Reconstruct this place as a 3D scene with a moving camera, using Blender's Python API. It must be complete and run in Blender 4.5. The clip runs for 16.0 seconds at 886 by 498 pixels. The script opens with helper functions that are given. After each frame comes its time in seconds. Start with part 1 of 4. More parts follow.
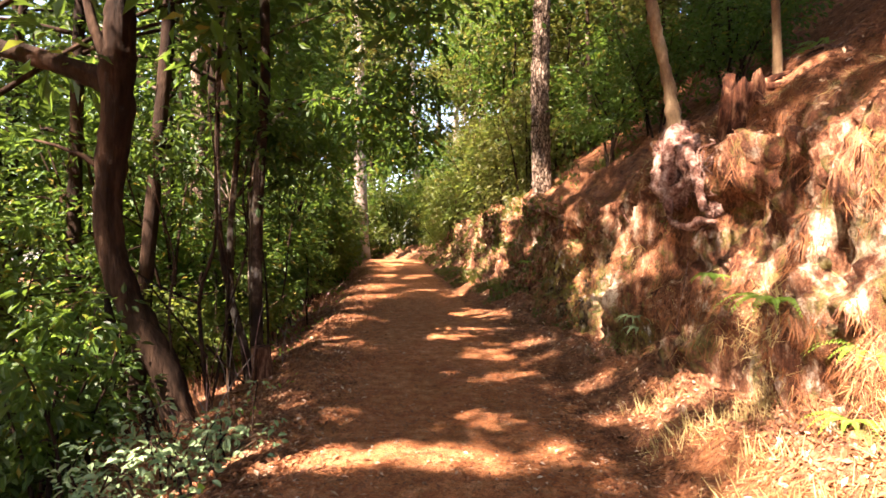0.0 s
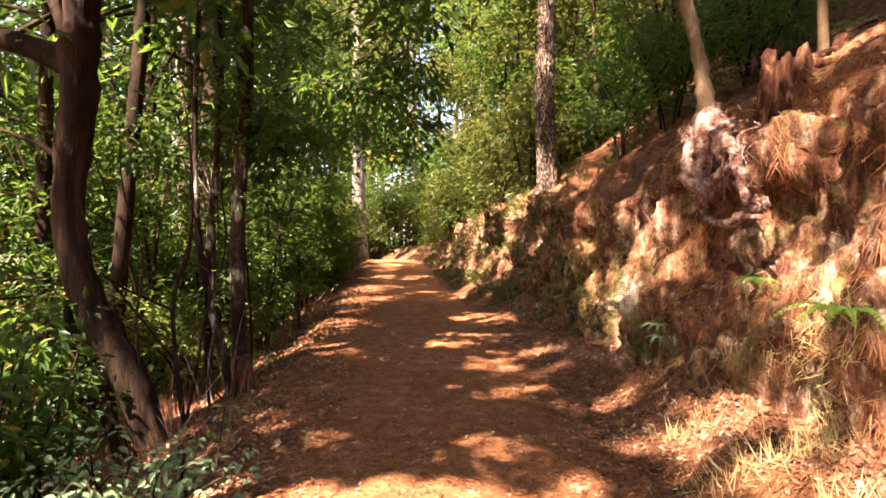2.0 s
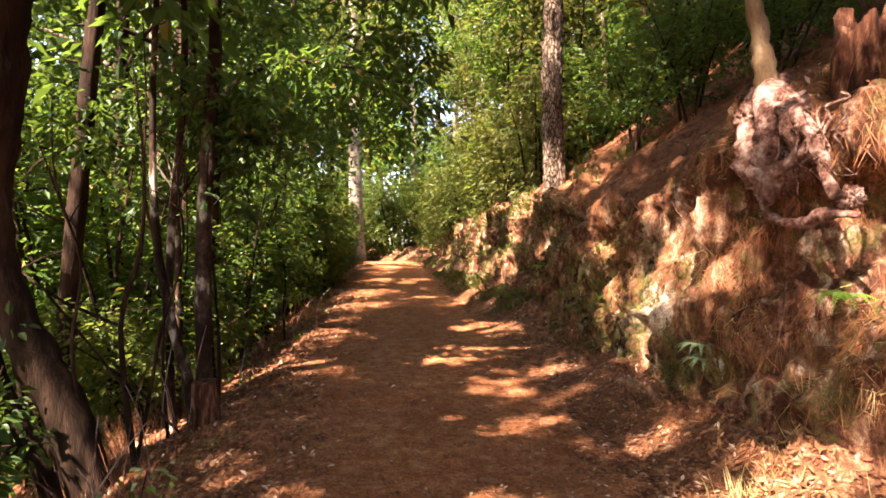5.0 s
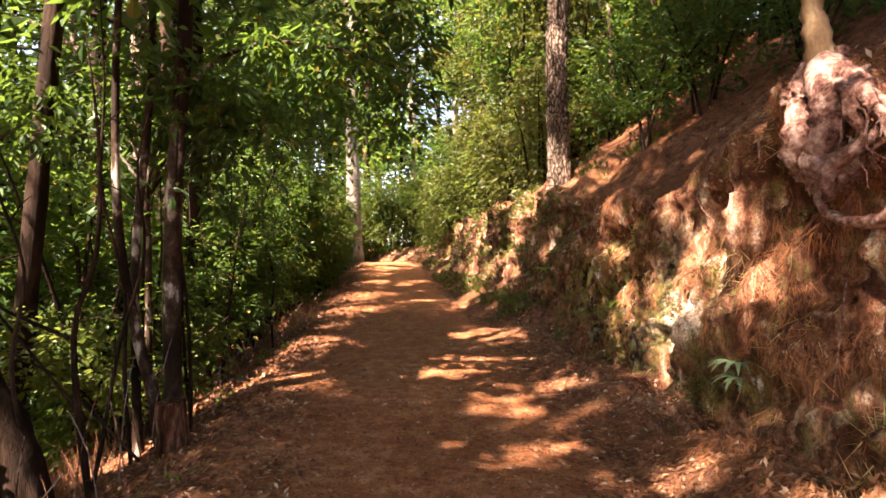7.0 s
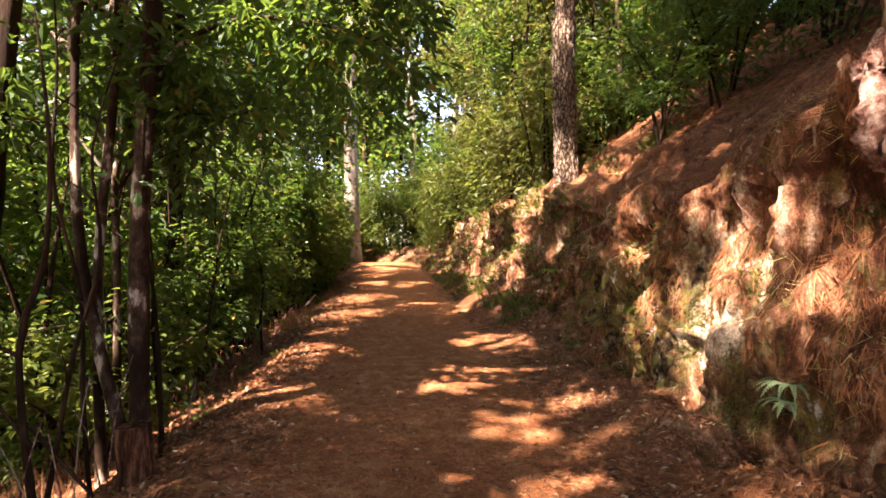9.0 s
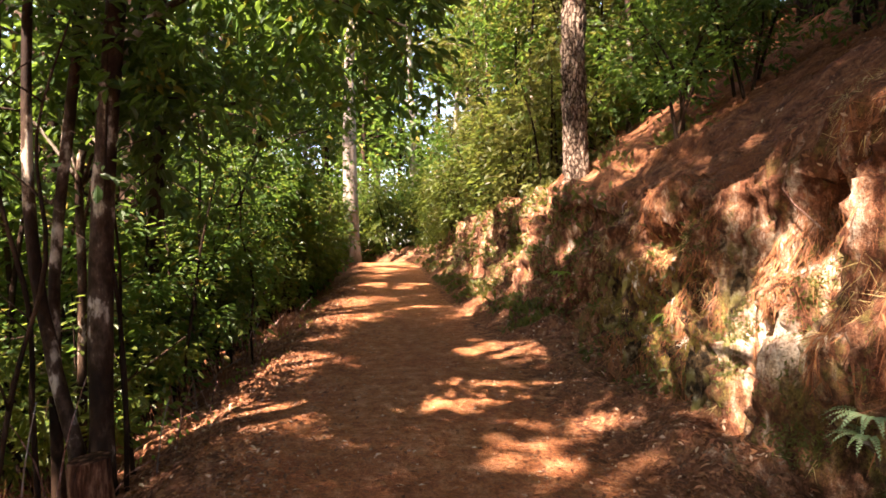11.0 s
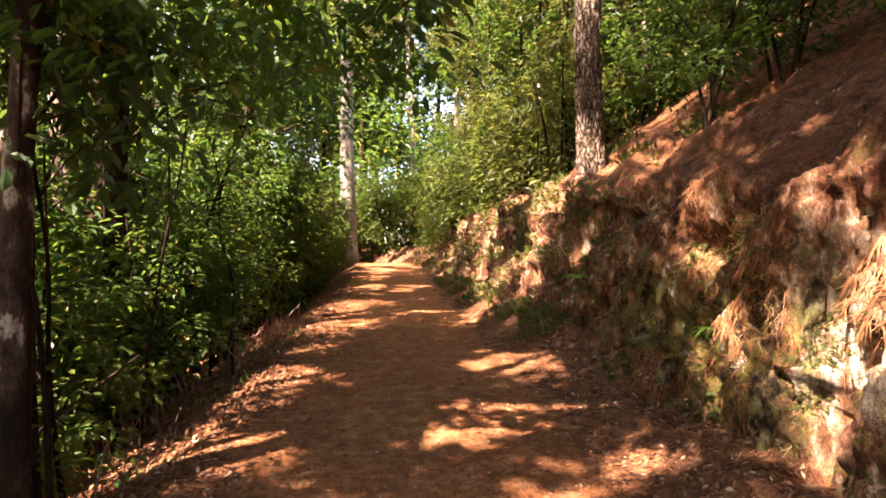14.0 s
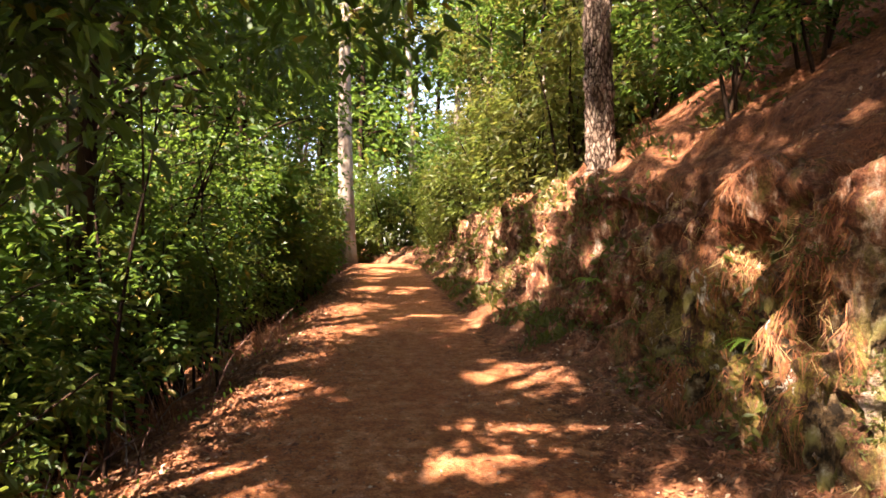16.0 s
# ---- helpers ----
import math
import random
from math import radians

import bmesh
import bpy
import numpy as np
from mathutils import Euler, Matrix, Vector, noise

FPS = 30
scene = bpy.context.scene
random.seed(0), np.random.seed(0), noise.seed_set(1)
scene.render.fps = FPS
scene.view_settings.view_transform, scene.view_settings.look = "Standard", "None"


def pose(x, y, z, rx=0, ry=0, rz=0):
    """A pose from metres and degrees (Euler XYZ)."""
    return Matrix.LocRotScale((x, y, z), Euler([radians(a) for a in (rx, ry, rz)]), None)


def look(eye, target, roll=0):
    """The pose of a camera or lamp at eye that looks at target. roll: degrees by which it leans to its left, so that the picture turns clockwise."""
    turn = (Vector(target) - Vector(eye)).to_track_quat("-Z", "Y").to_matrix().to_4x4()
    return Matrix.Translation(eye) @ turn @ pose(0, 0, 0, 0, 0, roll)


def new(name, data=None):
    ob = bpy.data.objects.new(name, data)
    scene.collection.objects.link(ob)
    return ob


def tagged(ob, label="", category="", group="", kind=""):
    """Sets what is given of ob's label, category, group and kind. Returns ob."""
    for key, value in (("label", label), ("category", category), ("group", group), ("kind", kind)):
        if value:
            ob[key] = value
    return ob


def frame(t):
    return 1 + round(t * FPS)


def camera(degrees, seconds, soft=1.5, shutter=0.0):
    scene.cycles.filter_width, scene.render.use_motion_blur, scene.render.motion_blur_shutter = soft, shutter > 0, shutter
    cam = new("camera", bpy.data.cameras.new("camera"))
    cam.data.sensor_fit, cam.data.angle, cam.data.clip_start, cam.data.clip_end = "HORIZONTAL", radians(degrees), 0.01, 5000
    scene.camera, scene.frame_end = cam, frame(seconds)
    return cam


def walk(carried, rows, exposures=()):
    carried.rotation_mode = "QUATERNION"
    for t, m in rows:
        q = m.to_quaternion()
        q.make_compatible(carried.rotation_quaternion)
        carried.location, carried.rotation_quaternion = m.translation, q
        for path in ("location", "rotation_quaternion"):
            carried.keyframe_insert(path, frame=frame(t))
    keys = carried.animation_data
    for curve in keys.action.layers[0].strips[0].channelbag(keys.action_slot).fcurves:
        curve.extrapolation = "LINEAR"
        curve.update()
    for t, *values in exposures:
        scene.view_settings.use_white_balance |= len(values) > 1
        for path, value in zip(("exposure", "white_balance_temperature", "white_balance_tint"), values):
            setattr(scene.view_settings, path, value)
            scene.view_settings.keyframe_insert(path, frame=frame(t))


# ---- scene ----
cam = camera(72.0, 16.0, soft=1.7)
METRES, EYE, TILT, LEAN, TURN = 5.07, 1.6, 0.0, 0.0, 0.0
ROWS = [
    (0.0, 0.0, 0.0, 0.0, 0.0, 0.0, -0.0),
    (0.5, -0.0017, 0.035, -0.0001, -0.0, 0.01, -0.01),
    (1.0, -0.0027, 0.0701, -0.0002, -0.01, 0.01, -0.01),
    (1.5, -0.0025, 0.1052, -0.0004, -0.02, 0.0, -0.01),
    (2.0, -0.0025, 0.1396, -0.0002, -0.03, -0.0, -0.02),
    (2.5, -0.0022, 0.1736, 0.0005, -0.03, 0.0, 0.01),
    (3.0, -0.002, 0.2068, 0.0018, -0.04, 0.0, 0.01),
    (3.5, -0.001, 0.2397, 0.0031, -0.03, 0.0, 0.04),
    (4.0, -0.0008, 0.2717, 0.0043, -0.05, 0.02, 0.03),
    (6.5, 0.0023, 0.4303, 0.0111, -0.03, 0.05, 0.07),
    (7.0, 0.0038, 0.4615, 0.0116, -0.05, 0.05, 0.06),
    (7.5, 0.0039, 0.4922, 0.0121, -0.07, 0.03, 0.03),
    (8.0, 0.0027, 0.5234, 0.013, -0.09, 0.02, 0.05),
    (8.5, 0.0013, 0.5539, 0.0142, -0.09, 0.01, 0.06),
    (9.0, -0.0004, 0.5845, 0.0152, -0.09, 0.01, -0.0),
    (11.5, -0.0139, 0.7369, 0.0199, -0.14, -0.04, 0.0),
    (12.0, -0.0166, 0.7665, 0.0198, -0.16, -0.04, -0.02),
    (12.5, -0.0188, 0.7961, 0.0202, -0.18, -0.04, -0.04),
    (13.0, -0.0196, 0.826, 0.0204, -0.18, -0.04, -0.07),
    (13.5, -0.0208, 0.8557, 0.0213, -0.22, -0.05, -0.09),
    (14.0, -0.0221, 0.8852, 0.0217, -0.23, -0.06, -0.1),
    (14.5, -0.0244, 0.9144, 0.0218, -0.27, -0.04, -0.11),
    (15.0, -0.0259, 0.9429, 0.0233, -0.26, -0.06, -0.09),
    (15.5, -0.0262, 0.9707, 0.0239, -0.27, -0.06, -0.08),
    (16.0, -0.0265, 0.9983, 0.025, -0.26, -0.06, -0.07),
]
walk(cam, [(t, pose(0, 0, EYE, TILT, LEAN, TURN) @ pose(METRES * x, METRES * y, METRES * z, 90 + pitch, roll, yaw)) for t, x, y, z, yaw, pitch, roll in ROWS],
     exposures=[(0.0, 3.3, 7450, 26), (16.0, 3.3, 7450, 26)])

# ---- world and sun ----
SUN = Vector((-0.52, -0.55, 1.0)).normalized()
world = bpy.data.worlds.new("sky")
scene.world = world
world.use_nodes = True
sky = world.node_tree.nodes.new("ShaderNodeTexSky")
sky.sky_type, sky.sun_disc = "NISHITA", False
sky.sun_elevation, sky.sun_rotation = math.asin(SUN.z), math.atan2(SUN.x, SUN.y)
backg = world.node_tree.nodes["Background"]
backg.inputs["Strength"].default_value = 0.085
world.node_tree.links.new(sky.outputs[0], backg.inputs["Color"])
lamp = bpy.data.lights.new("sun", "SUN")
lamp.energy, lamp.angle, lamp.color = 5.0, radians(1.0), (1.0, 0.94, 0.85)
new("sun", lamp).matrix_world = look(SUN * 60, (0, 0, 0))

# ---- materials ----


def nodes_of(name):
    m = bpy.data.materials.new(name)
    m.use_nodes = True
    nt = m.node_tree
    return m, nt, nt.nodes["Principled BSDF"]


def noise_node(nt, scale, detail=6.0, rough=0.6, stretch=None):
    tc = nt.nodes.new("ShaderNodeTexCoord")
    mp = nt.nodes.new("ShaderNodeMapping")
    nt.links.new(tc.outputs["Object"], mp.inputs["Vector"])
    if stretch:
        mp.inputs["Scale"].default_value = stretch
    n = nt.nodes.new("ShaderNodeTexNoise")
    n.inputs["Scale"].default_value, n.inputs["Detail"].default_value, n.inputs["Roughness"].default_value = scale, detail, rough
    nt.links.new(mp.outputs["Vector"], n.inputs["Vector"])
    return n


def ramp(nt, fac, stops):
    r = nt.nodes.new("ShaderNodeValToRGB")
    e = r.color_ramp.elements
    while len(e) < len(stops):
        e.new(0.5)
    for el, (p, c) in zip(e, stops):
        el.position, el.color = p, (*c, 1)
    nt.links.new(fac, r.inputs["Fac"])
    return r.outputs["Color"]


def mix(nt, fac, a, b, mode="MIX"):
    m = nt.nodes.new("ShaderNodeMix")
    m.data_type, m.blend_type = "RGBA", mode
    for sock, v in ((m.inputs[0], fac), (m.inputs[6], a), (m.inputs[7], b)):
        if isinstance(v, (int, float)):
            sock.default_value = v
        elif isinstance(v, tuple):
            sock.default_value = (*v, 1)
        else:
            nt.links.new(v, sock)
    return m.outputs[2]


def bump(nt, bsdf, height, strength, distance):
    b = nt.nodes.new("ShaderNodeBump")
    b.inputs["Strength"].default_value, b.inputs["Distance"].default_value = strength, distance
    nt.links.new(height, b.inputs["Height"])
    nt.links.new(b.outputs["Normal"], bsdf.inputs["Normal"])


def surface(name, stops, scale, rough=0.9, fine=40.0, strength=0.5, distance=0.02, stretch=None, tint=None):
    """A rough natural surface: broad colour patches, fine grain and relief."""
    m, nt, b = nodes_of(name)
    broad, grain = noise_node(nt, scale, 8, 0.65, stretch), noise_node(nt, fine, 5, 0.7, stretch)
    col = ramp(nt, broad.outputs["Fac"], stops)
    dark = ramp(nt, grain.outputs["Fac"], [(0.25, (0.45, 0.42, 0.4)), (0.6, (1.0, 1.0, 1.0)), (0.8, (1.25, 1.2, 1.15))])
    col = mix(nt, 0.75, col, dark, "MULTIPLY")
    if tint:
        big = noise_node(nt, tint[0], 3, 0.5)
        f = ramp(nt, big.outputs["Fac"], [(tint[1], (0, 0, 0)), (tint[1] + 0.12, (1, 1, 1))])
        col = mix(nt, f, col, tint[2])
    nt.links.new(col, b.inputs["Base Color"])
    b.inputs["Roughness"].default_value = rough
    b.inputs["Specular IOR Level"].default_value = 0.12
    bump(nt, b, grain.outputs["Fac"], strength, distance)
    return m


def leaf_material(name, dark, light, through_col, clear=0.45, rough=0.42, odd=None):
    """A leaf: glossy upper side and light let through, each leaf a little different."""
    m, nt, b = nodes_of(name)
    geo = nt.nodes.new("ShaderNodeNewGeometry")
    stops = [(0.0, dark), (0.8, light)]
    if odd:
        stops += [(0.93, light), (0.95, odd)]
    col = ramp(nt, geo.outputs["Random Per Island"], stops)
    nt.links.new(col, b.inputs["Base Color"])
    b.inputs["Roughness"].default_value, b.inputs["Specular IOR Level"].default_value = rough, 0.3
    tr = nt.nodes.new("ShaderNodeBsdfTranslucent")
    nt.links.new(mix(nt, 0.65, col, through_col), tr.inputs["Color"])
    ms = nt.nodes.new("ShaderNodeMixShader")
    ms.inputs["Fac"].default_value = clear
    nt.links.new(b.outputs[0], ms.inputs[1])
    nt.links.new(tr.outputs[0], ms.inputs[2])
    nt.links.new(ms.outputs[0], nt.nodes["Material Output"].inputs["Surface"])
    return m


def ground_material():
    m, nt, b = nodes_of("ground_soil")

    def attr(n):
        a = nt.nodes.new("ShaderNodeAttribute")
        a.attribute_name = n
        return a.outputs["Fac"]
    broad, mid = noise_node(nt, 0.9, 6, 0.6), noise_node(nt, 7.0, 7, 0.65)
    grain, grit = noise_node(nt, 55.0, 6, 0.75), noise_node(nt, 160.0, 3, 0.7)
    track = ramp(nt, mid.outputs["Fac"], [(0.3, (0.24, 0.082, 0.031)), (0.5, (0.4, 0.152, 0.058)), (0.7, (0.58, 0.285, 0.145))])
    track = mix(nt, ramp(nt, broad.outputs["Fac"], [(0.4, (0, 0, 0)), (0.65, (0.5, 0.5, 0.5))]), track, (0.28, 0.085, 0.032))
    duff = ramp(nt, mid.outputs["Fac"], [(0.3, (0.055, 0.02, 0.01)), (0.48, (0.18, 0.068, 0.03)), (0.6, (0.30, 0.13, 0.06)), (0.75, (0.46, 0.25, 0.13))])
    streak = noise_node(nt, 9.0, 7, 0.7, (1.0, 1.0, 0.28))
    soil = ramp(nt, streak.outputs["Fac"], [(0.32, (0.03, 0.011, 0.006)), (0.47, (0.11, 0.038, 0.017)), (0.58, (0.3, 0.145, 0.08)), (0.7, (0.62, 0.48, 0.36))])
    rockn = noise_node(nt, 4.2, 8, 0.72, (1.0, 1.0, 0.38))
    pale = ramp(nt, streak.outputs["Fac"], [(0.34, (0.09, 0.05, 0.028)), (0.46, (0.36, 0.25, 0.16)), (0.62, (0.66, 0.56, 0.44))])
    out = nt.nodes.new("ShaderNodeMath")
    out.operation = "MULTIPLY_ADD"
    nt.links.new(attr("outcrop"), out.inputs[0])
    out.inputs[1].default_value = 0.1
    nt.links.new(rockn.outputs["Fac"], out.inputs[2])
    soil = mix(nt, ramp(nt, out.outputs[0], [(0.57, (0, 0, 0)), (0.66, (1, 1, 1))]), soil, pale)
    mossn = noise_node(nt, 4.6, 7, 0.72, (1.0, 1.0, 0.45))
    soil = mix(nt, ramp(nt, mossn.outputs["Fac"], [(0.52, (0, 0, 0)), (0.62, (0.85, 0.85, 0.85))]), soil, (0.15, 0.125, 0.035))
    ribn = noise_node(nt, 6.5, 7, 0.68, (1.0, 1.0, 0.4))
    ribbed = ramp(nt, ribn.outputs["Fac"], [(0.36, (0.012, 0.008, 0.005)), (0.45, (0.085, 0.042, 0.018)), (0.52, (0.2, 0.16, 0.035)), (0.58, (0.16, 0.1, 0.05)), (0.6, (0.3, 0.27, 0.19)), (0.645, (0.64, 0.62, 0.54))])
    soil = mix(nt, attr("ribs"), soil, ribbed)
    col = mix(nt, attr("steep"), duff, soil)
    edge = nt.nodes.new("ShaderNodeMath")
    edge.operation = "ADD"
    nt.links.new(attr("track"), edge.inputs[0])
    nt.links.new(mid.outputs["Fac"], edge.inputs[1])
    col = mix(nt, ramp(nt, edge.outputs[0], [(0.85, (0, 0, 0)), (1.0, (1, 1, 1))]), col, track)
    gcol = ramp(nt, grain.outputs["Fac"], [(0.3, (0.3, 0.27, 0.25)), (0.5, (0.95, 0.95, 0.95)), (0.7, (1.5, 1.45, 1.4))])
    col = mix(nt, 0.8, col, gcol, "MULTIPLY")
    gr2 = ramp(nt, grit.outputs["Fac"], [(0.35, (0.45, 0.42, 0.4)), (0.52, (1, 1, 1)), (0.68, (1.6, 1.6, 1.6))])
    col = mix(nt, 0.6, col, gr2, "MULTIPLY")
    nt.links.new(col, b.inputs["Base Color"])
    b.inputs["Roughness"].default_value, b.inputs["Specular IOR Level"].default_value = 0.92, 0.2
    crumb = noise_node(nt, 24.0, 5, 0.7)
    col = mix(nt, 0.7, col, ramp(nt, crumb.outputs["Fac"], [(0.33, (0.5, 0.46, 0.44)), (0.5, (1, 1, 1)), (0.66, (1.35, 1.32, 1.3))]), "MULTIPLY")
    nt.links.new(col, b.inputs["Base Color"])
    hsum = mix(nt, 0.5, mix(nt, 0.5, grain.outputs["Fac"], mid.outputs["Fac"]), mix(nt, attr("steep"), crumb.outputs["Fac"], streak.outputs["Fac"]))
    bump(nt, b, hsum, 0.9, 0.09)
    return m


def plated_bark():
    """Thick bark broken into upright plates with dark furrows between them."""
    m, nt, b = nodes_of("plated_bark")
    tc, mp = nt.nodes.new("ShaderNodeTexCoord"), nt.nodes.new("ShaderNodeMapping")
    nt.links.new(tc.outputs["Object"], mp.inputs["Vector"])
    mp.inputs["Scale"].default_value = (1.0, 1.0, 0.36)
    warp = noise_node(nt, 9.0, 4, 0.6)
    vec = mix(nt, 0.06, mp.outputs["Vector"], warp.outputs["Color"], "ADD")
    vor = nt.nodes.new("ShaderNodeTexVoronoi")
    vor.feature = "DISTANCE_TO_EDGE"
    vor.inputs["Scale"].default_value = 15.0
    nt.links.new(vec, vor.inputs["Vector"])
    grain = noise_node(nt, 26.0, 6, 0.7, (1, 1, 0.5))
    plate = ramp(nt, grain.outputs["Fac"], [(0.32, (0.09, 0.055, 0.036)), (0.5, (0.22, 0.155, 0.11)), (0.68, (0.4, 0.32, 0.25))])
    open_ = ramp(nt, vor.outputs["Distance"], [(0.01, (0.22, 0.17, 0.14)), (0.16, (1, 1, 1))])
    nt.links.new(mix(nt, 1.0, plate, open_, "MULTIPLY"), b.inputs["Base Color"])
    b.inputs["Roughness"].default_value, b.inputs["Specular IOR Level"].default_value = 0.92, 0.2
    bump(nt, b, mix(nt, 0.25, open_, grain.outputs["Fac"]), 1.0, 0.04)
    return m


MAT_GROUND = ground_material()
MAT_BARK = surface("rough_bark", [(0.3, (0.008, 0.005, 0.003)), (0.5, (0.026, 0.014, 0.008)), (0.7, (0.085, 0.05, 0.03))], 5, 0.9, 30, 0.8, 0.03, (1, 1, 0.22))
MAT_PINE = plated_bark()
# smooth bark: the palest stop paints sunlit patches into the dark stems
MAT_SMOOTH = surface("smooth_bark", [(0.36, (0.008, 0.004, 0.002)), (0.48, (0.024, 0.012, 0.006)), (0.55, (0.07, 0.044, 0.028)), (0.6, (0.42, 0.36, 0.28))], 3.5, 0.75, 40, 0.4, 0.01, (1, 1, 0.5))
MAT_GUM = surface("pale_bark", [(0.3, (0.12, 0.085, 0.06)), (0.5, (0.26, 0.21, 0.17)), (0.7, (0.46, 0.41, 0.35))], 2.0, 0.8, 20, 0.4, 0.02, (1, 1, 0.25))
MAT_MOSSY = surface("mossy_bark", [(0.3, (0.08, 0.045, 0.025)), (0.5, (0.2, 0.13, 0.07)), (0.7, (0.44, 0.33, 0.2))], 5, 0.85, 45, 0.5, 0.02, (1, 1, 0.4), (2.5, 0.56, (0.17, 0.13, 0.04)))
MAT_ROT = surface("rotten_wood", [(0.38, (0.022, 0.008, 0.005)), (0.52, (0.1, 0.036, 0.018)), (0.68, (0.34, 0.18, 0.1))], 16, 0.95, 50, 0.9, 0.04, (1, 1, 0.2))
MAT_ROOT = surface("bare_root", [(0.36, (0.045, 0.017, 0.012)), (0.48, (0.2, 0.095, 0.068)), (0.66, (0.5, 0.35, 0.29))], 10, 0.85, 40, 0.9, 0.04)
MAT_ROCK = surface("lichen_rock", [(0.4, (0.02, 0.014, 0.008)), (0.5, (0.12, 0.075, 0.035)), (0.6, (0.3, 0.25, 0.16)), (0.68, (0.6, 0.56, 0.47))], 9, 0.9, 45, 0.9, 0.04, None, (4.0, 0.54, (0.22, 0.19, 0.06)))
MAT_STONE = surface("path_stone", [(0.35, (0.2, 0.1, 0.06)), (0.65, (0.42, 0.28, 0.18))], 12, 0.9, 60, 0.5, 0.01)
LAUREL = leaf_material("laurel_leaf", (0.012, 0.036, 0.008), (0.052, 0.108, 0.018), (0.215, 0.345, 0.045), 0.42, 0.48, (0.24, 0.17, 0.03))
DEEP = leaf_material("deep_leaf", (0.012, 0.03, 0.008), (0.04, 0.08, 0.016), (0.18, 0.28, 0.035), 0.35, 0.48)
BRIGHT = leaf_material("young_leaf", (0.028, 0.062, 0.01), (0.085, 0.112, 0.02), (0.24, 0.28, 0.046), 0.5, 0.45)
OLIVE = leaf_material("olive_leaf", (0.03, 0.045, 0.012), (0.09, 0.092, 0.02), (0.25, 0.245, 0.045), 0.42, 0.5)
FERN = leaf_material("fern_leaf", (0.07, 0.17, 0.02), (0.16, 0.28, 0.04), (0.4, 0.6, 0.08), 0.4, 0.5)
SILVER = leaf_material("silver_leaf", (0.1, 0.17, 0.08), (0.2, 0.28, 0.14), (0.3, 0.42, 0.16), 0.3, 0.6)
DRYGRASS = leaf_material("dry_grass", (0.34, 0.22, 0.09), (0.58, 0.45, 0.2), (0.6, 0.45, 0.2), 0.3, 0.7)
NEEDLES = leaf_material("fallen_needles", (0.075, 0.024, 0.009), (0.31, 0.12, 0.045), (0.3, 0.12, 0.045), 0.15, 0.7)
LITTER = leaf_material("fallen_leaf", (0.08, 0.026, 0.011), (0.34, 0.145, 0.065), (0.3, 0.14, 0.06), 0.2, 0.6, (0.55, 0.38, 0.25))

# ---- mesh helpers ----
RNG = np.random.default_rng(7)


def thing(name, place, label, category, group="", kind=""):
    e = new(name)
    e.location = place
    e.empty_display_size = 0.2
    return tagged(e, label, category, group, kind)


def link_mesh(name, verts, faces, material, parent=None, smooth=True, label="", origin=None):
    """One mesh object from world-space points; under a parent its own coordinates start at the parent."""
    verts = np.asarray(verts, dtype=np.float64).reshape(-1, 3)
    o = np.array(parent.location if parent is not None and parent.parent is None else (0, 0, 0)) if origin is None else np.array(origin)
    me = bpy.data.meshes.new(name)
    if isinstance(faces, np.ndarray):
        n, k = faces.shape
        me.vertices.add(len(verts))
        me.vertices.foreach_set("co", (verts - o).astype(np.float32).ravel())
        me.loops.add(n * k)
        me.loops.foreach_set("vertex_index", faces.astype(np.int32).ravel())
        me.polygons.add(n)
        me.polygons.foreach_set("loop_start", np.arange(0, n * k, k, dtype=np.int32))
        me.polygons.foreach_set("loop_total", np.full(n, k, dtype=np.int32))
        me.update(calc_edges=True)
    else:
        me.from_pydata([tuple(v) for v in (verts - o)], [], faces)
    me.polygons.foreach_set("use_smooth", np.full(len(me.polygons), smooth))
    me.materials.append(material)
    ob = new(name, me)
    if parent is not None:
        ob.parent = parent
    elif origin is not None:
        ob.location = origin
    if label:
        tagged(ob, label)
    return ob


